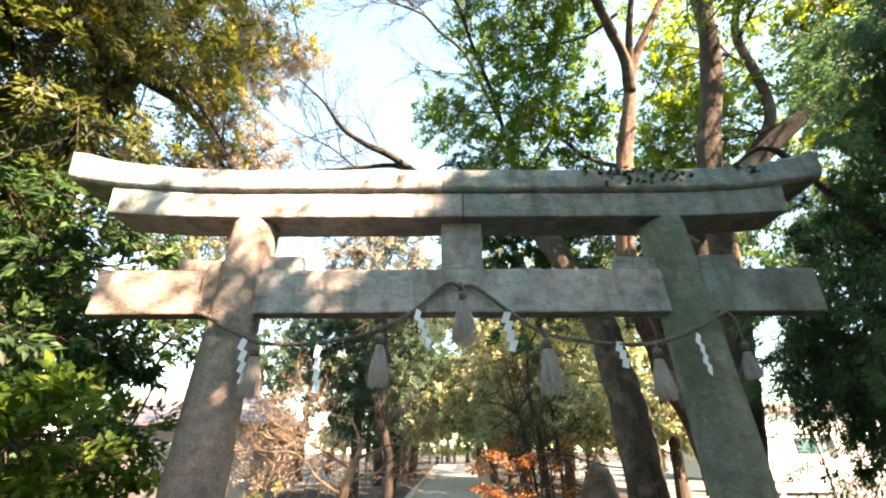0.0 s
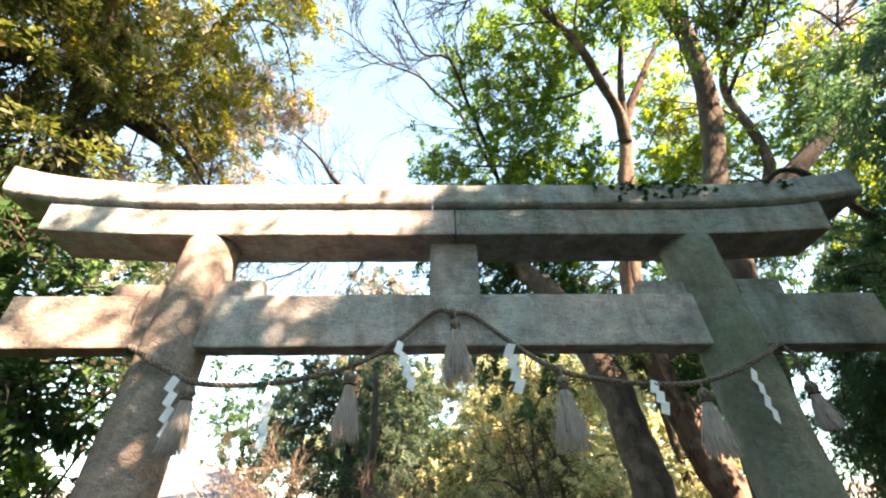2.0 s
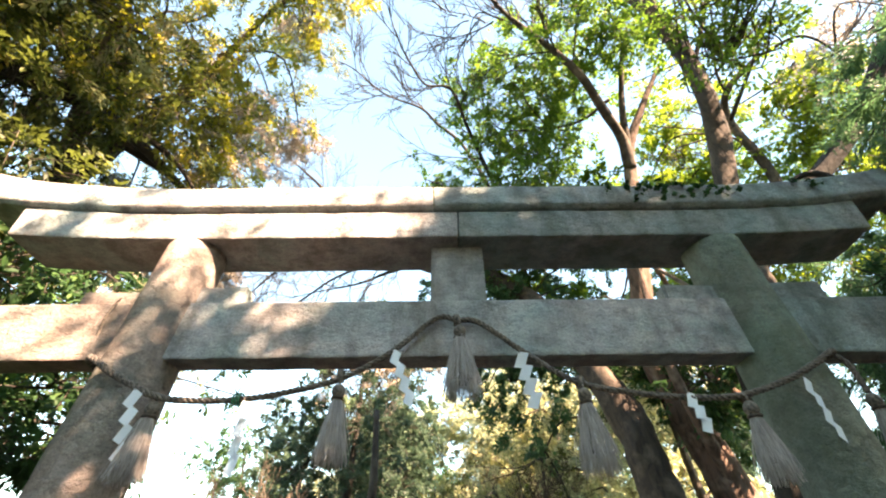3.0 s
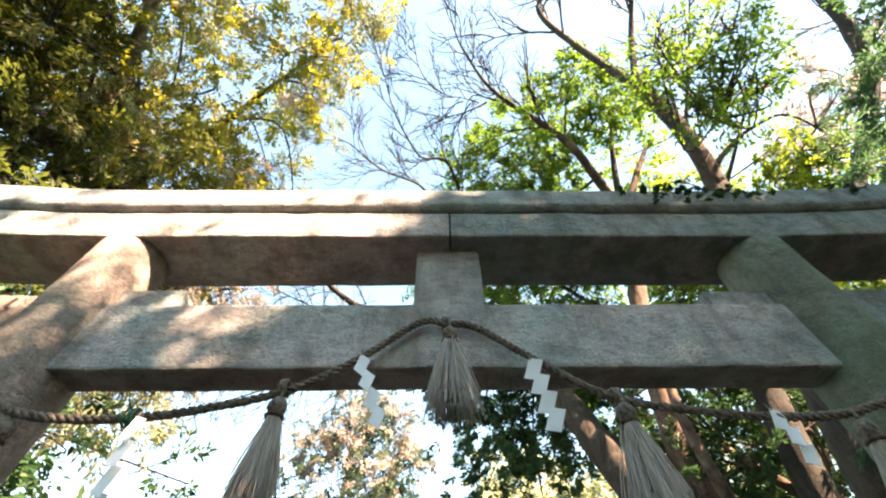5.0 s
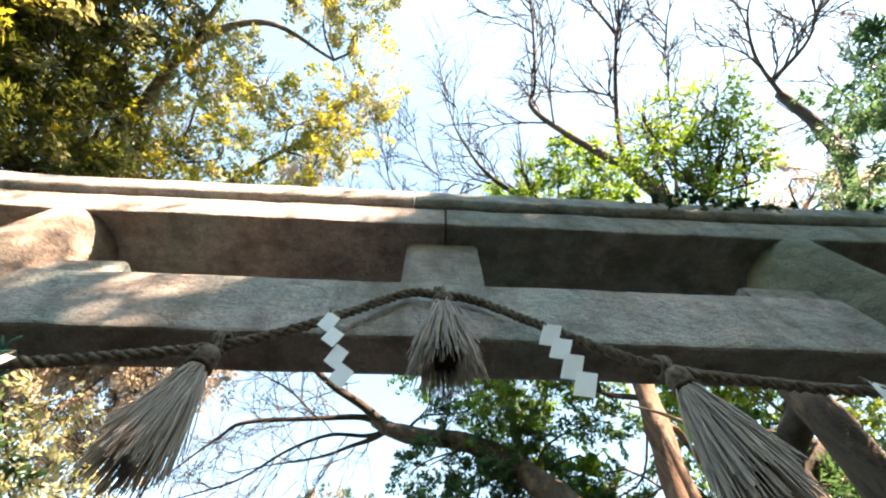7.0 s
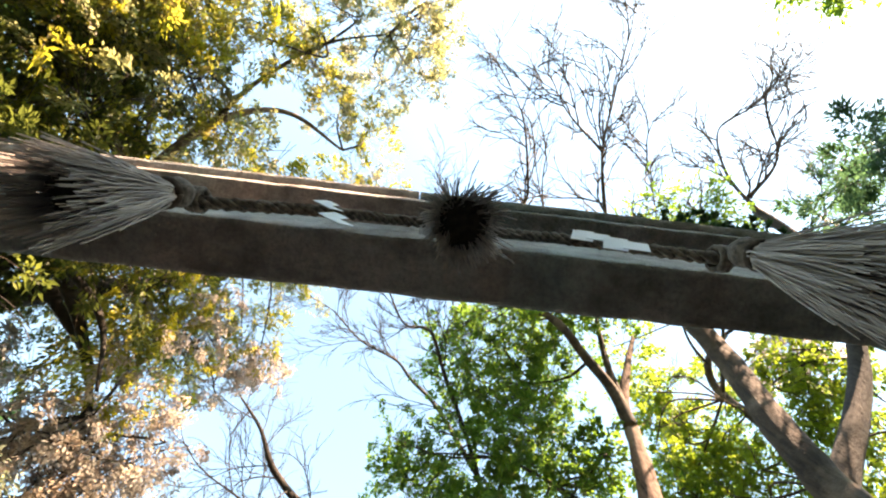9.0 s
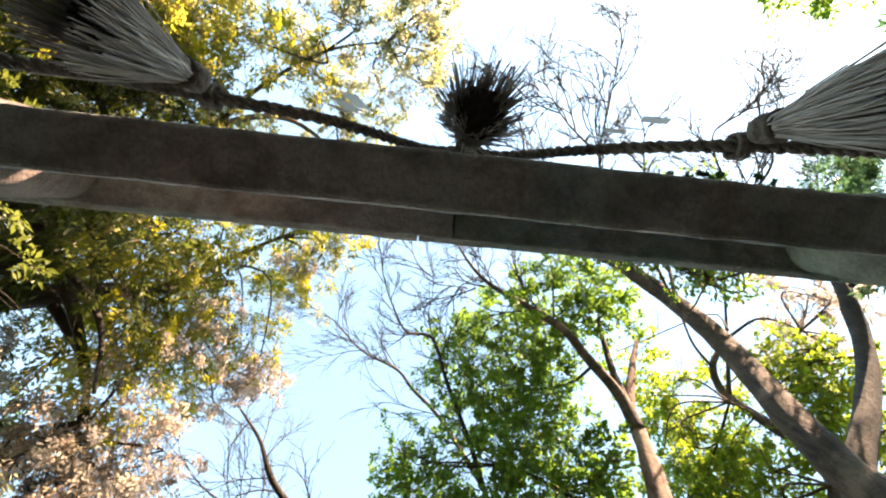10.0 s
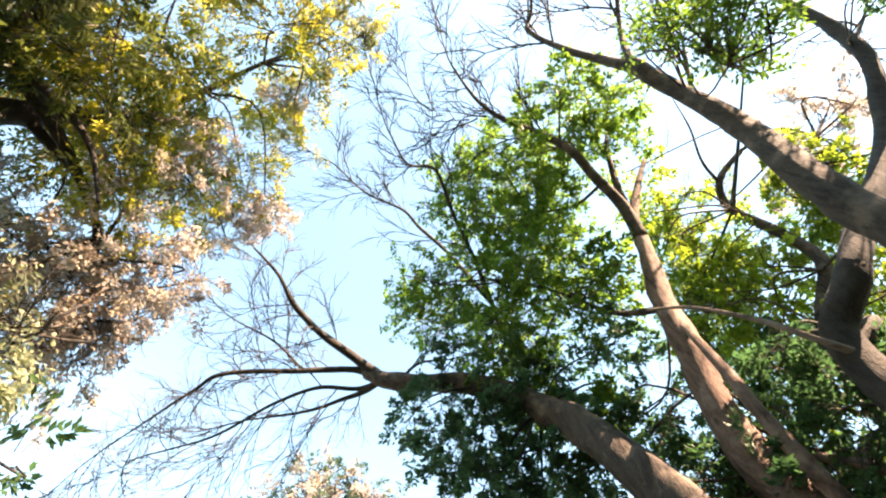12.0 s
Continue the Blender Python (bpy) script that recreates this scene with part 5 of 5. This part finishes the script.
def avenue_tree(at, height, mat, bark, seed, label, spread=2.6, low=0.3, group="trees along the avenue"):
    rnd = random.Random(seed)
    ob = thing("avenue_tree", (0, 0, 0), label, "tree", group)
    limb("trunk", [(0, 0, -0.1), (rnd.uniform(-0.2, 0.2), 0, height * 0.3), (rnd.uniform(-0.5, 0.5), rnd.uniform(-0.4, 0.4), height * 0.6), (rnd.uniform(-0.5, 0.5), 0, height * 0.95)], 0.022 * height + 0.04, 0.05, bark, ob, 10, 0.2, seed)
    puffs = []
    for i in range(15):
        k = rnd.uniform(low, 1.0)
        w = spread * math.sin(math.pi * min(1, 0.2 + 0.8 * (1 - k) / (1 - low))) ** 0.6
        a, r = rnd.uniform(0, 6.28), w * rnd.uniform(0.2, 1) ** 0.5
        puffs.append((r * math.cos(a), r * math.sin(a), height * k, rnd.uniform(0.7, 1.2)))
    supports(ob, bark, seed + 1, [(0, 0, height * q) for q in (0.25, 0.45, 0.65, 0.85)], puffs, 0.04, 0)
    leaves("crown", puffs, mat, ob, seed + 2, size=0.20, per=1150, droop=0.3, clump=0.24)
    ob.location = at
    return ob


green_a = avenue_tree((-3.4, 21, 0), 10, LEAF_TEAL, BARK_DARK, 50, "tall leafy green tree lining the path")
gold_a = avenue_tree((2.4, 27, 0), 9, LEAF_GOLD, BARK, 60, "tree with golden autumn leaves lining the path")
gold_b = avenue_tree((4.2, 13, 0), 7.5, LEAF_CREAM, BARK, 70, "olive-leaved tree beside the path, crown paled for sun", 2.2, 0.25)
dark_a = avenue_tree((5.2, 21, 0), 10, LEAF_DARK, BARK_DARK, 80, "dark evergreen tree lining the path")
for src, spots in ((green_a, ((-4.2, 30, 1.1), (5.8, 34, 1.2), (-5, 47, 1.3), (-2.9, 26, 1.0), (-7, 66, 1.5), (4, 68, 1.5), (1.2, 74, 1.7), (-8.6, 25, 1.0), (-2.3, 17.2, 0.8), (12.5, 19, 0.8), (9.6, 14, 0.75))),
                   (gold_a, ((-3.2, 38, 1.1), (4.4, 47, 1.2), (-0.6, 64, 1.3), (3.0, 18, 0.75))), (gold_b, ((6.8, 10.5, 1.0), (8.4, 17, 1.1), (3.4, 16.5, 1.0), (2.6, 22, 1.5), (-1.9, 25, 1.4), (-3.6, 40, 0.55), (-6.5, 42, 0.6), (3.8, 41, 0.55), (-1.6, 61, 0.7), (1.8, 62, 0.7), (0.1, 63, 0.75), (7, 44, 0.6), (-4.6, 52, 0.7), (4.4, 53, 0.7), (-9, 34, 1.2), (12, 40, 1.3))),
                   (dark_a, ((3.0, 33, 1.2), (-2.8, 33, 1.2), (10, 63, 1.4), (-13, 60, 1.4), (-6.5, 38, 1.0), (9.5, 27, 1.1), (6.5, 56, 1.4), (-4.5, 58, 1.3), (-14, 30, 1.1), (17, 33, 1.1)))):
    for i, (x, y, s) in enumerate(spots):
        c = copy_thing(src, pose(x, y, 0, 0, 0, 75 * i + 40))
        c.scale = (s, s, s)

maple = thing("red_maple", (2.4, 9.4, 0), "small maple with orange-red autumn leaves", "tree")
limb("trunk", [(2.4, 9.4, -0.05), (2.35, 9.4, 0.7), (2.45, 9.35, 1.4)], 0.05, 0.02, BARK_DARK, maple, 8, 0.15, 90)
RED = [(2.1, 9.2, 1.0, 0.45), (2.6, 9.3, 0.9, 0.4), (2.3, 9.5, 1.5, 0.35), (2.9, 9.2, 1.35, 0.35), (1.8, 9.4, 0.6, 0.35)]
supports(maple, BARK_DARK, 91, [(2.35, 9.4, 0.7), (2.4, 9.4, 1.2)], RED, 0.012)
leaves("crown", RED, LEAF_RED, maple, 92, size=0.07, width=0.7, per=2600)
maple.location = (1.9, 7.7, 0)
maple.scale = (1.2, 1.2, 1.0)
maple_b = copy_thing(maple, pose(-3.0, 27, 0, 0, 0, 60))
maple_b.scale = (1.5, 1.5, 1.8)

plum = thing("pruned_plum_tree", (-2.2, 6.0, 0), "bare pruned plum tree with pale crooked limbs", "tree")
limb("trunk", [(-2.2, 6.0, -0.05), (-2.1, 6.0, 0.8), (-1.95, 6.0, 1.3), (-1.8, 6.05, 1.75)], 0.12, 0.05, BARK_PALE, plum, 12, 0.25, 93)
for i, pts in enumerate(([(-2.12, 6.0, 0.75), (-2.6, 5.9, 1.05), (-3.1, 5.9, 1.5), (-3.7, 6.0, 1.55)], [(-2.0, 6.0, 1.2), (-2.6, 6.1, 1.55), (-3.2, 6.2, 1.8), (-3.9, 6.2, 2.2)],
                         [(-1.9, 6.0, 1.4), (-1.4, 5.9, 1.6), (-0.9, 5.9, 1.75)], [(-1.85, 6.0, 1.6), (-2.1, 6.2, 2.1), (-2.7, 6.3, 2.3)], [(-2.05, 6.0, 1.0), (-1.5, 6.1, 1.15), (-1.0, 6.2, 1.6)])):
    limb("branch", pts, 0.032, 0.01, BARK_PALE, plum, 8, 0.2, 94 + i)
twigs(plum, BARK_PALE, 99, [((-2.6, 5.9, 1.05), (-0.3, -0.2, 0.9), 0.7, 0.012, 3), ((-2.6, 6.1, 1.55), (-0.3, 0.2, 0.9), 0.7, 0.012, 3), ((-1.4, 5.9, 1.6), (0.2, 0, 0.9), 0.6, 0.012, 3), ((-1.5, 6.1, 1.15), (0.8, 0, 0.1), 0.6, 0.012, 3), ((-3.7, 6.0, 1.55), (-1, 0, 0.2), 0.6, 0.012, 3), ((-3.9, 6.2, 2.2), (-0.8, 0, 0.6), 0.6, 0.012, 3), ((-0.9, 5.9, 1.75), (0.9, 0, 0.3), 0.5, 0.01, 3), ((-2.7, 6.3, 2.3), (-0.7, 0, 0.7), 0.7, 0.012, 3),
                           ((-1.0, 6.2, 1.6), (0.5, 0.1, 0.8), 0.5, 0.01, 3), ((-3.1, 5.9, 1.5), (-0.4, -0.2, 0.9), 0.7, 0.012, 3), ((-3.2, 6.2, 1.8), (-0.9, 0.2, -0.1), 0.7, 0.012, 3)])

brush = thing("dry_thicket", (-4.2, 7.4, 0), "tangled thicket with dry pinkish-brown leaves", "shrub")
BRUSH = [(-4.9, 7.4, 2.2, 0.6), (-3.9, 7.8, 2.1, 0.7), (-3.7, 6.6, 1.3, 0.5), (-3.0, 7.1, 1.5, 0.6), (-2.5, 8.2, 1.4, 0.6), (-5.6, 7.8, 1.4, 0.7), (-4.4, 7.6, 0.8, 0.6)]
supports(brush, BARK_PALE, 104, [(-4.2, 7.4, 0.0), (-4.2, 7.4, 0.8)], BRUSH, 0.02, 9)
leaves("crown", BRUSH, LEAF_DRY, brush, 105, size=0.07, per=800)

hedge = thing("understorey_tree", (2.9, 10.4, 0), "olive-gold understorey tree beside the path, leaves paled for sun", "tree")
limb("trunk", [(2.9, 10.4, -0.05), (2.8, 10.3, 1.6), (2.6, 10.4, 3.2), (2.7, 10.5, 4.8)], 0.1, 0.03, BARK_DARK, hedge, 10, 0.2, 106)
limb("branch", [(2.7, 10.35, 2.4), (2.3, 9.6, 3.2), (1.9, 9.3, 3.8)], 0.04, 0.015, BARK_DARK, hedge, 8, 0.2, 107)
HEDGE = [(1.3, 12.4, 3.3, 0.7), (1.2, 12.6, 4.4, 0.6), (0.9, 14.0, 5.2, 0.7), (2.9, 9.9, 3.0, 0.7), (3.2, 10.8, 4.6, 0.7), (3.3, 8.2, 2.8, 0.7), (3.4, 9.0, 4.1, 0.8), (1.6, 12.3, 2.2, 0.8), (4.6, 9.4, 3.2, 0.9), (3.6, 11.0, 2.0, 0.8), (5.0, 8.6, 2.0, 0.7), (4.4, 8.6, 5.0, 0.8)]
supports(hedge, BARK_DARK, 108, [(2.8, 10.3, 1.6), (2.6, 10.4, 3.2), (2.7, 10.5, 4.6)], HEDGE, 0.03)
# Pale leaf colour replaces the sun that other crowns block.
leaves("crown", HEDGE, LEAF_CREAM, hedge, 109, size=0.10, per=2400, clump=0.16)
# Darker copy of the crown, painting the shaded gaps behind its leaves.
leaves("inner_crown", [(x - 0.7, y + 0.6, z - 0.3, r * 0.9) for x, y, z, r in HEDGE], LEAF_SHADE, hedge, 111, "inner foliage painted dark for the shade in the crown", size=0.11, per=700, clump=0.18)
for i, pts in enumerate(([(2.3, 9.0, 0.0), (2.2, 9.0, 1.4), (1.9, 9.0, 2.7), (1.7, 9.0, 3.9)], [(1.98, 9.0, 2.4), (1.5, 8.9, 2.7), (1.1, 8.9, 2.75)], [(3.0, 8.9, 0.0), (2.9, 8.9, 1.8), (2.8, 8.9, 3.4), (2.3, 8.8, 4.6)])):
    limb("branch", pts, 0.055, 0.02, BARK_DARK, hedge, 8, 0.2, 112 + i)

tangle = thing("bare_thicket", (1.9, 8.8, 0), "bare purplish-brown thicket of thin stems beside the path", "shrub")
STEMS = [[(1.9 + 0.25 * k, 8.8 + 0.15 * (k % 3), 0.0), (1.85 + 0.27 * k, 8.8, 0.9), (1.7 + 0.3 * k, 8.75, 1.8), (1.6 + 0.32 * k, 8.7, 2.6)] for k in range(5)]
for i, pts in enumerate(STEMS):
    limb("stem", pts, 0.035, 0.01, BARK_DARK, tangle, 6, 0.15, 120 + i)
twigs_along(tangle, BARK, 121, STEMS, 0.7, 0.012, 2, 0.22, 0.3, 0.8)

dark_trunk = thing("bare_trunk_tree", (-1.75, 11.0, 0), "dark slender tree trunk standing beside the path", "tree")
limb("trunk", [(-1.75, 11, -0.1), (-1.75, 11, 1.3), (-2.1, 10.6, 2.6), (-2.0, 10.5, 4.0), (-2.1, 10.6, 6.0)], 0.2, 0.08, BARK_DARK, dark_trunk, 12, 0.2, 101)
ivy = thing("yellow_green_bush", (-3.5, 5.0, 0), "clipped yellow-green bush in the sun", "bush")
IVY = [(-3.5, 5.0, 0.6, 0.4), (-3.2, 5.0, 0.75, 0.35), (-3.9, 5.1, 0.5, 0.4), (-2.9, 5.2, 0.5, 0.35)]
supports(ivy, BARK, 102, [(-3.5, 5.0, 0.0)], IVY, 0.012)
leaves("crown", IVY, LEAF_GOLD, ivy, 103, size=0.06, per=5000, clump=0.14)

# ---- beside the grove ----
house = thing("house", (-11.2, 18, 0), "low pinkish-grey plastered house with a tiled hip roof", "house")
bm = box(bmesh.new(), -3.6, 3.6, -3, 3, 0, 2.6, 0.01)
part("wall", bm, PLASTER, house)
v = [Vector(p) for p in ((-4.2, -3.6, 2.55), (4.2, -3.6, 2.55), (4.2, 3.6, 2.55), (-4.2, 3.6, 2.55), (-1.6, 0, 4.3), (1.6, 0, 4.3))]
v += [p + Vector((0, 0, 0.12)) for p in v]
f = [(3, 2, 1, 0), (6, 7, 11, 10), (7, 8, 11), (8, 9, 10, 11), (9, 6, 10), (0, 1, 7, 6), (1, 2, 8, 7), (2, 3, 9, 8), (3, 0, 6, 9)]
link_mesh("roof", v, f, TILE, house)
for x in (-2.2, 0.2, 2.3):
    w = part("window", box(bmesh.new(), x - 0.55, x + 0.55, -3.06, -2.99, 0.9, 1.95, 0.01), STEEL, house)
    part("pane", box(bmesh.new(), x - 0.48, x + 0.48, -3.08, -3.062, 0.97, 1.88), DARK, w)

shop = thing("low_white_building", (21, 24, 0), "low white building with a pale blue-grey roof across the yard", "building")
part("wall", box(bmesh.new(), -6, 6, -3, 3, 0, 3.3, 0.01), WHITE_WALL, shop)
part("roof", box(bmesh.new(), -6.4, 6.4, -3.4, 3.4, 3.3, 3.75, 0.03), TILE, shop)
for x in (-4, -1, 2):
    w = part("window", box(bmesh.new(), x - 0.7, x + 0.7, -3.06, -2.99, 1.0, 2.2, 0.01), STEEL, shop)
    part("pane", box(bmesh.new(), x - 0.62, x + 0.62, -3.08, -3.062, 1.08, 2.12), DARK, w)
crate = thing("storage_container", (12.9, 14.2, 0), "white storage container with a teal upper panel on the yard", "container")
part("body", box(bmesh.new(), -1.2, 1.15, -0.6, 0.6, 0.12, 2.12, 0.03), WHITE_WALL, crate)
for x in (-0.9, 0.9):
    part("foot", box(bmesh.new(), x - 0.1, x + 0.1, -0.5, 0.5, 0.0, 0.13, 0.01), STEEL, crate)
part("panel", box(bmesh.new(), 0.02, 1.1, -0.63, -0.602, 1.35, 2.05, 0.008), TEAL, crate, "teal sheet-metal panel")
for z in (1.55, 1.75, 1.95):
    part("rib", box(bmesh.new(), 0.05, 1.07, -0.65, -0.632, z - 0.02, z + 0.02, 0.006), TEAL, crate)

fence = thing("pipe_fence", (9, 8, 0), "grey steel pipe fence along the bright yard", "fence")
for z in (0.80, 1.78):
    v, f = [], []
    tube(v, f, [Vector((-2.6, 0, z)), Vector((0, 0.0, z)), Vector((4.5, 0, z))], 0.028, 0.028, 10)
    link_mesh("rail", v, f, STEEL, fence, True)
for x in (-2.5, 0.2, 2.9):
    v, f = [], []
    tube(v, f, [Vector((x, 0, 0)), Vector((x, 0, 1.2)), Vector((x, 0, 2.4))], 0.035, 0.035, 10)
    link_mesh("post", v, f, STEEL, fence, True)

boulder = thing("garden_stone", (3.35, 7.2, 0), "upright rounded tan stone beside the path", "stone")
bm = bmesh.new()
bmesh.ops.create_icosphere(bm, subdivisions=4, radius=1)
for p in bm.verts:
    k = 1 + 0.18 * noise.noise(p.co * 1.3) + 0.05 * noise.noise(p.co * 4)
    p.co = Vector((p.co.x * 0.42 * k, p.co.y * 0.36 * k, max(-0.6, p.co.z) * 0.78 * k + 0.47))
part("stone", bm, BOULDER, boulder, smooth=True)
post = thing("stone_post", (2.15, 22, 0), "pale square stone post with a pointed cap beside the path", "post")
part("shaft", box(bmesh.new(), -0.3, 0.3, -0.3, 0.3, 0, 1.1, 0.02), STONE_PALE, post)
bm = box(bmesh.new(), -0.3, 0.3, -0.3, 0.3, 1.1, 1.3)
for p in bm.verts:
    if p.co.z > 1.2:
        p.co.x, p.co.y = p.co.x * 0.15, p.co.y * 0.15
part("cap", bm, STONE_PALE, post)
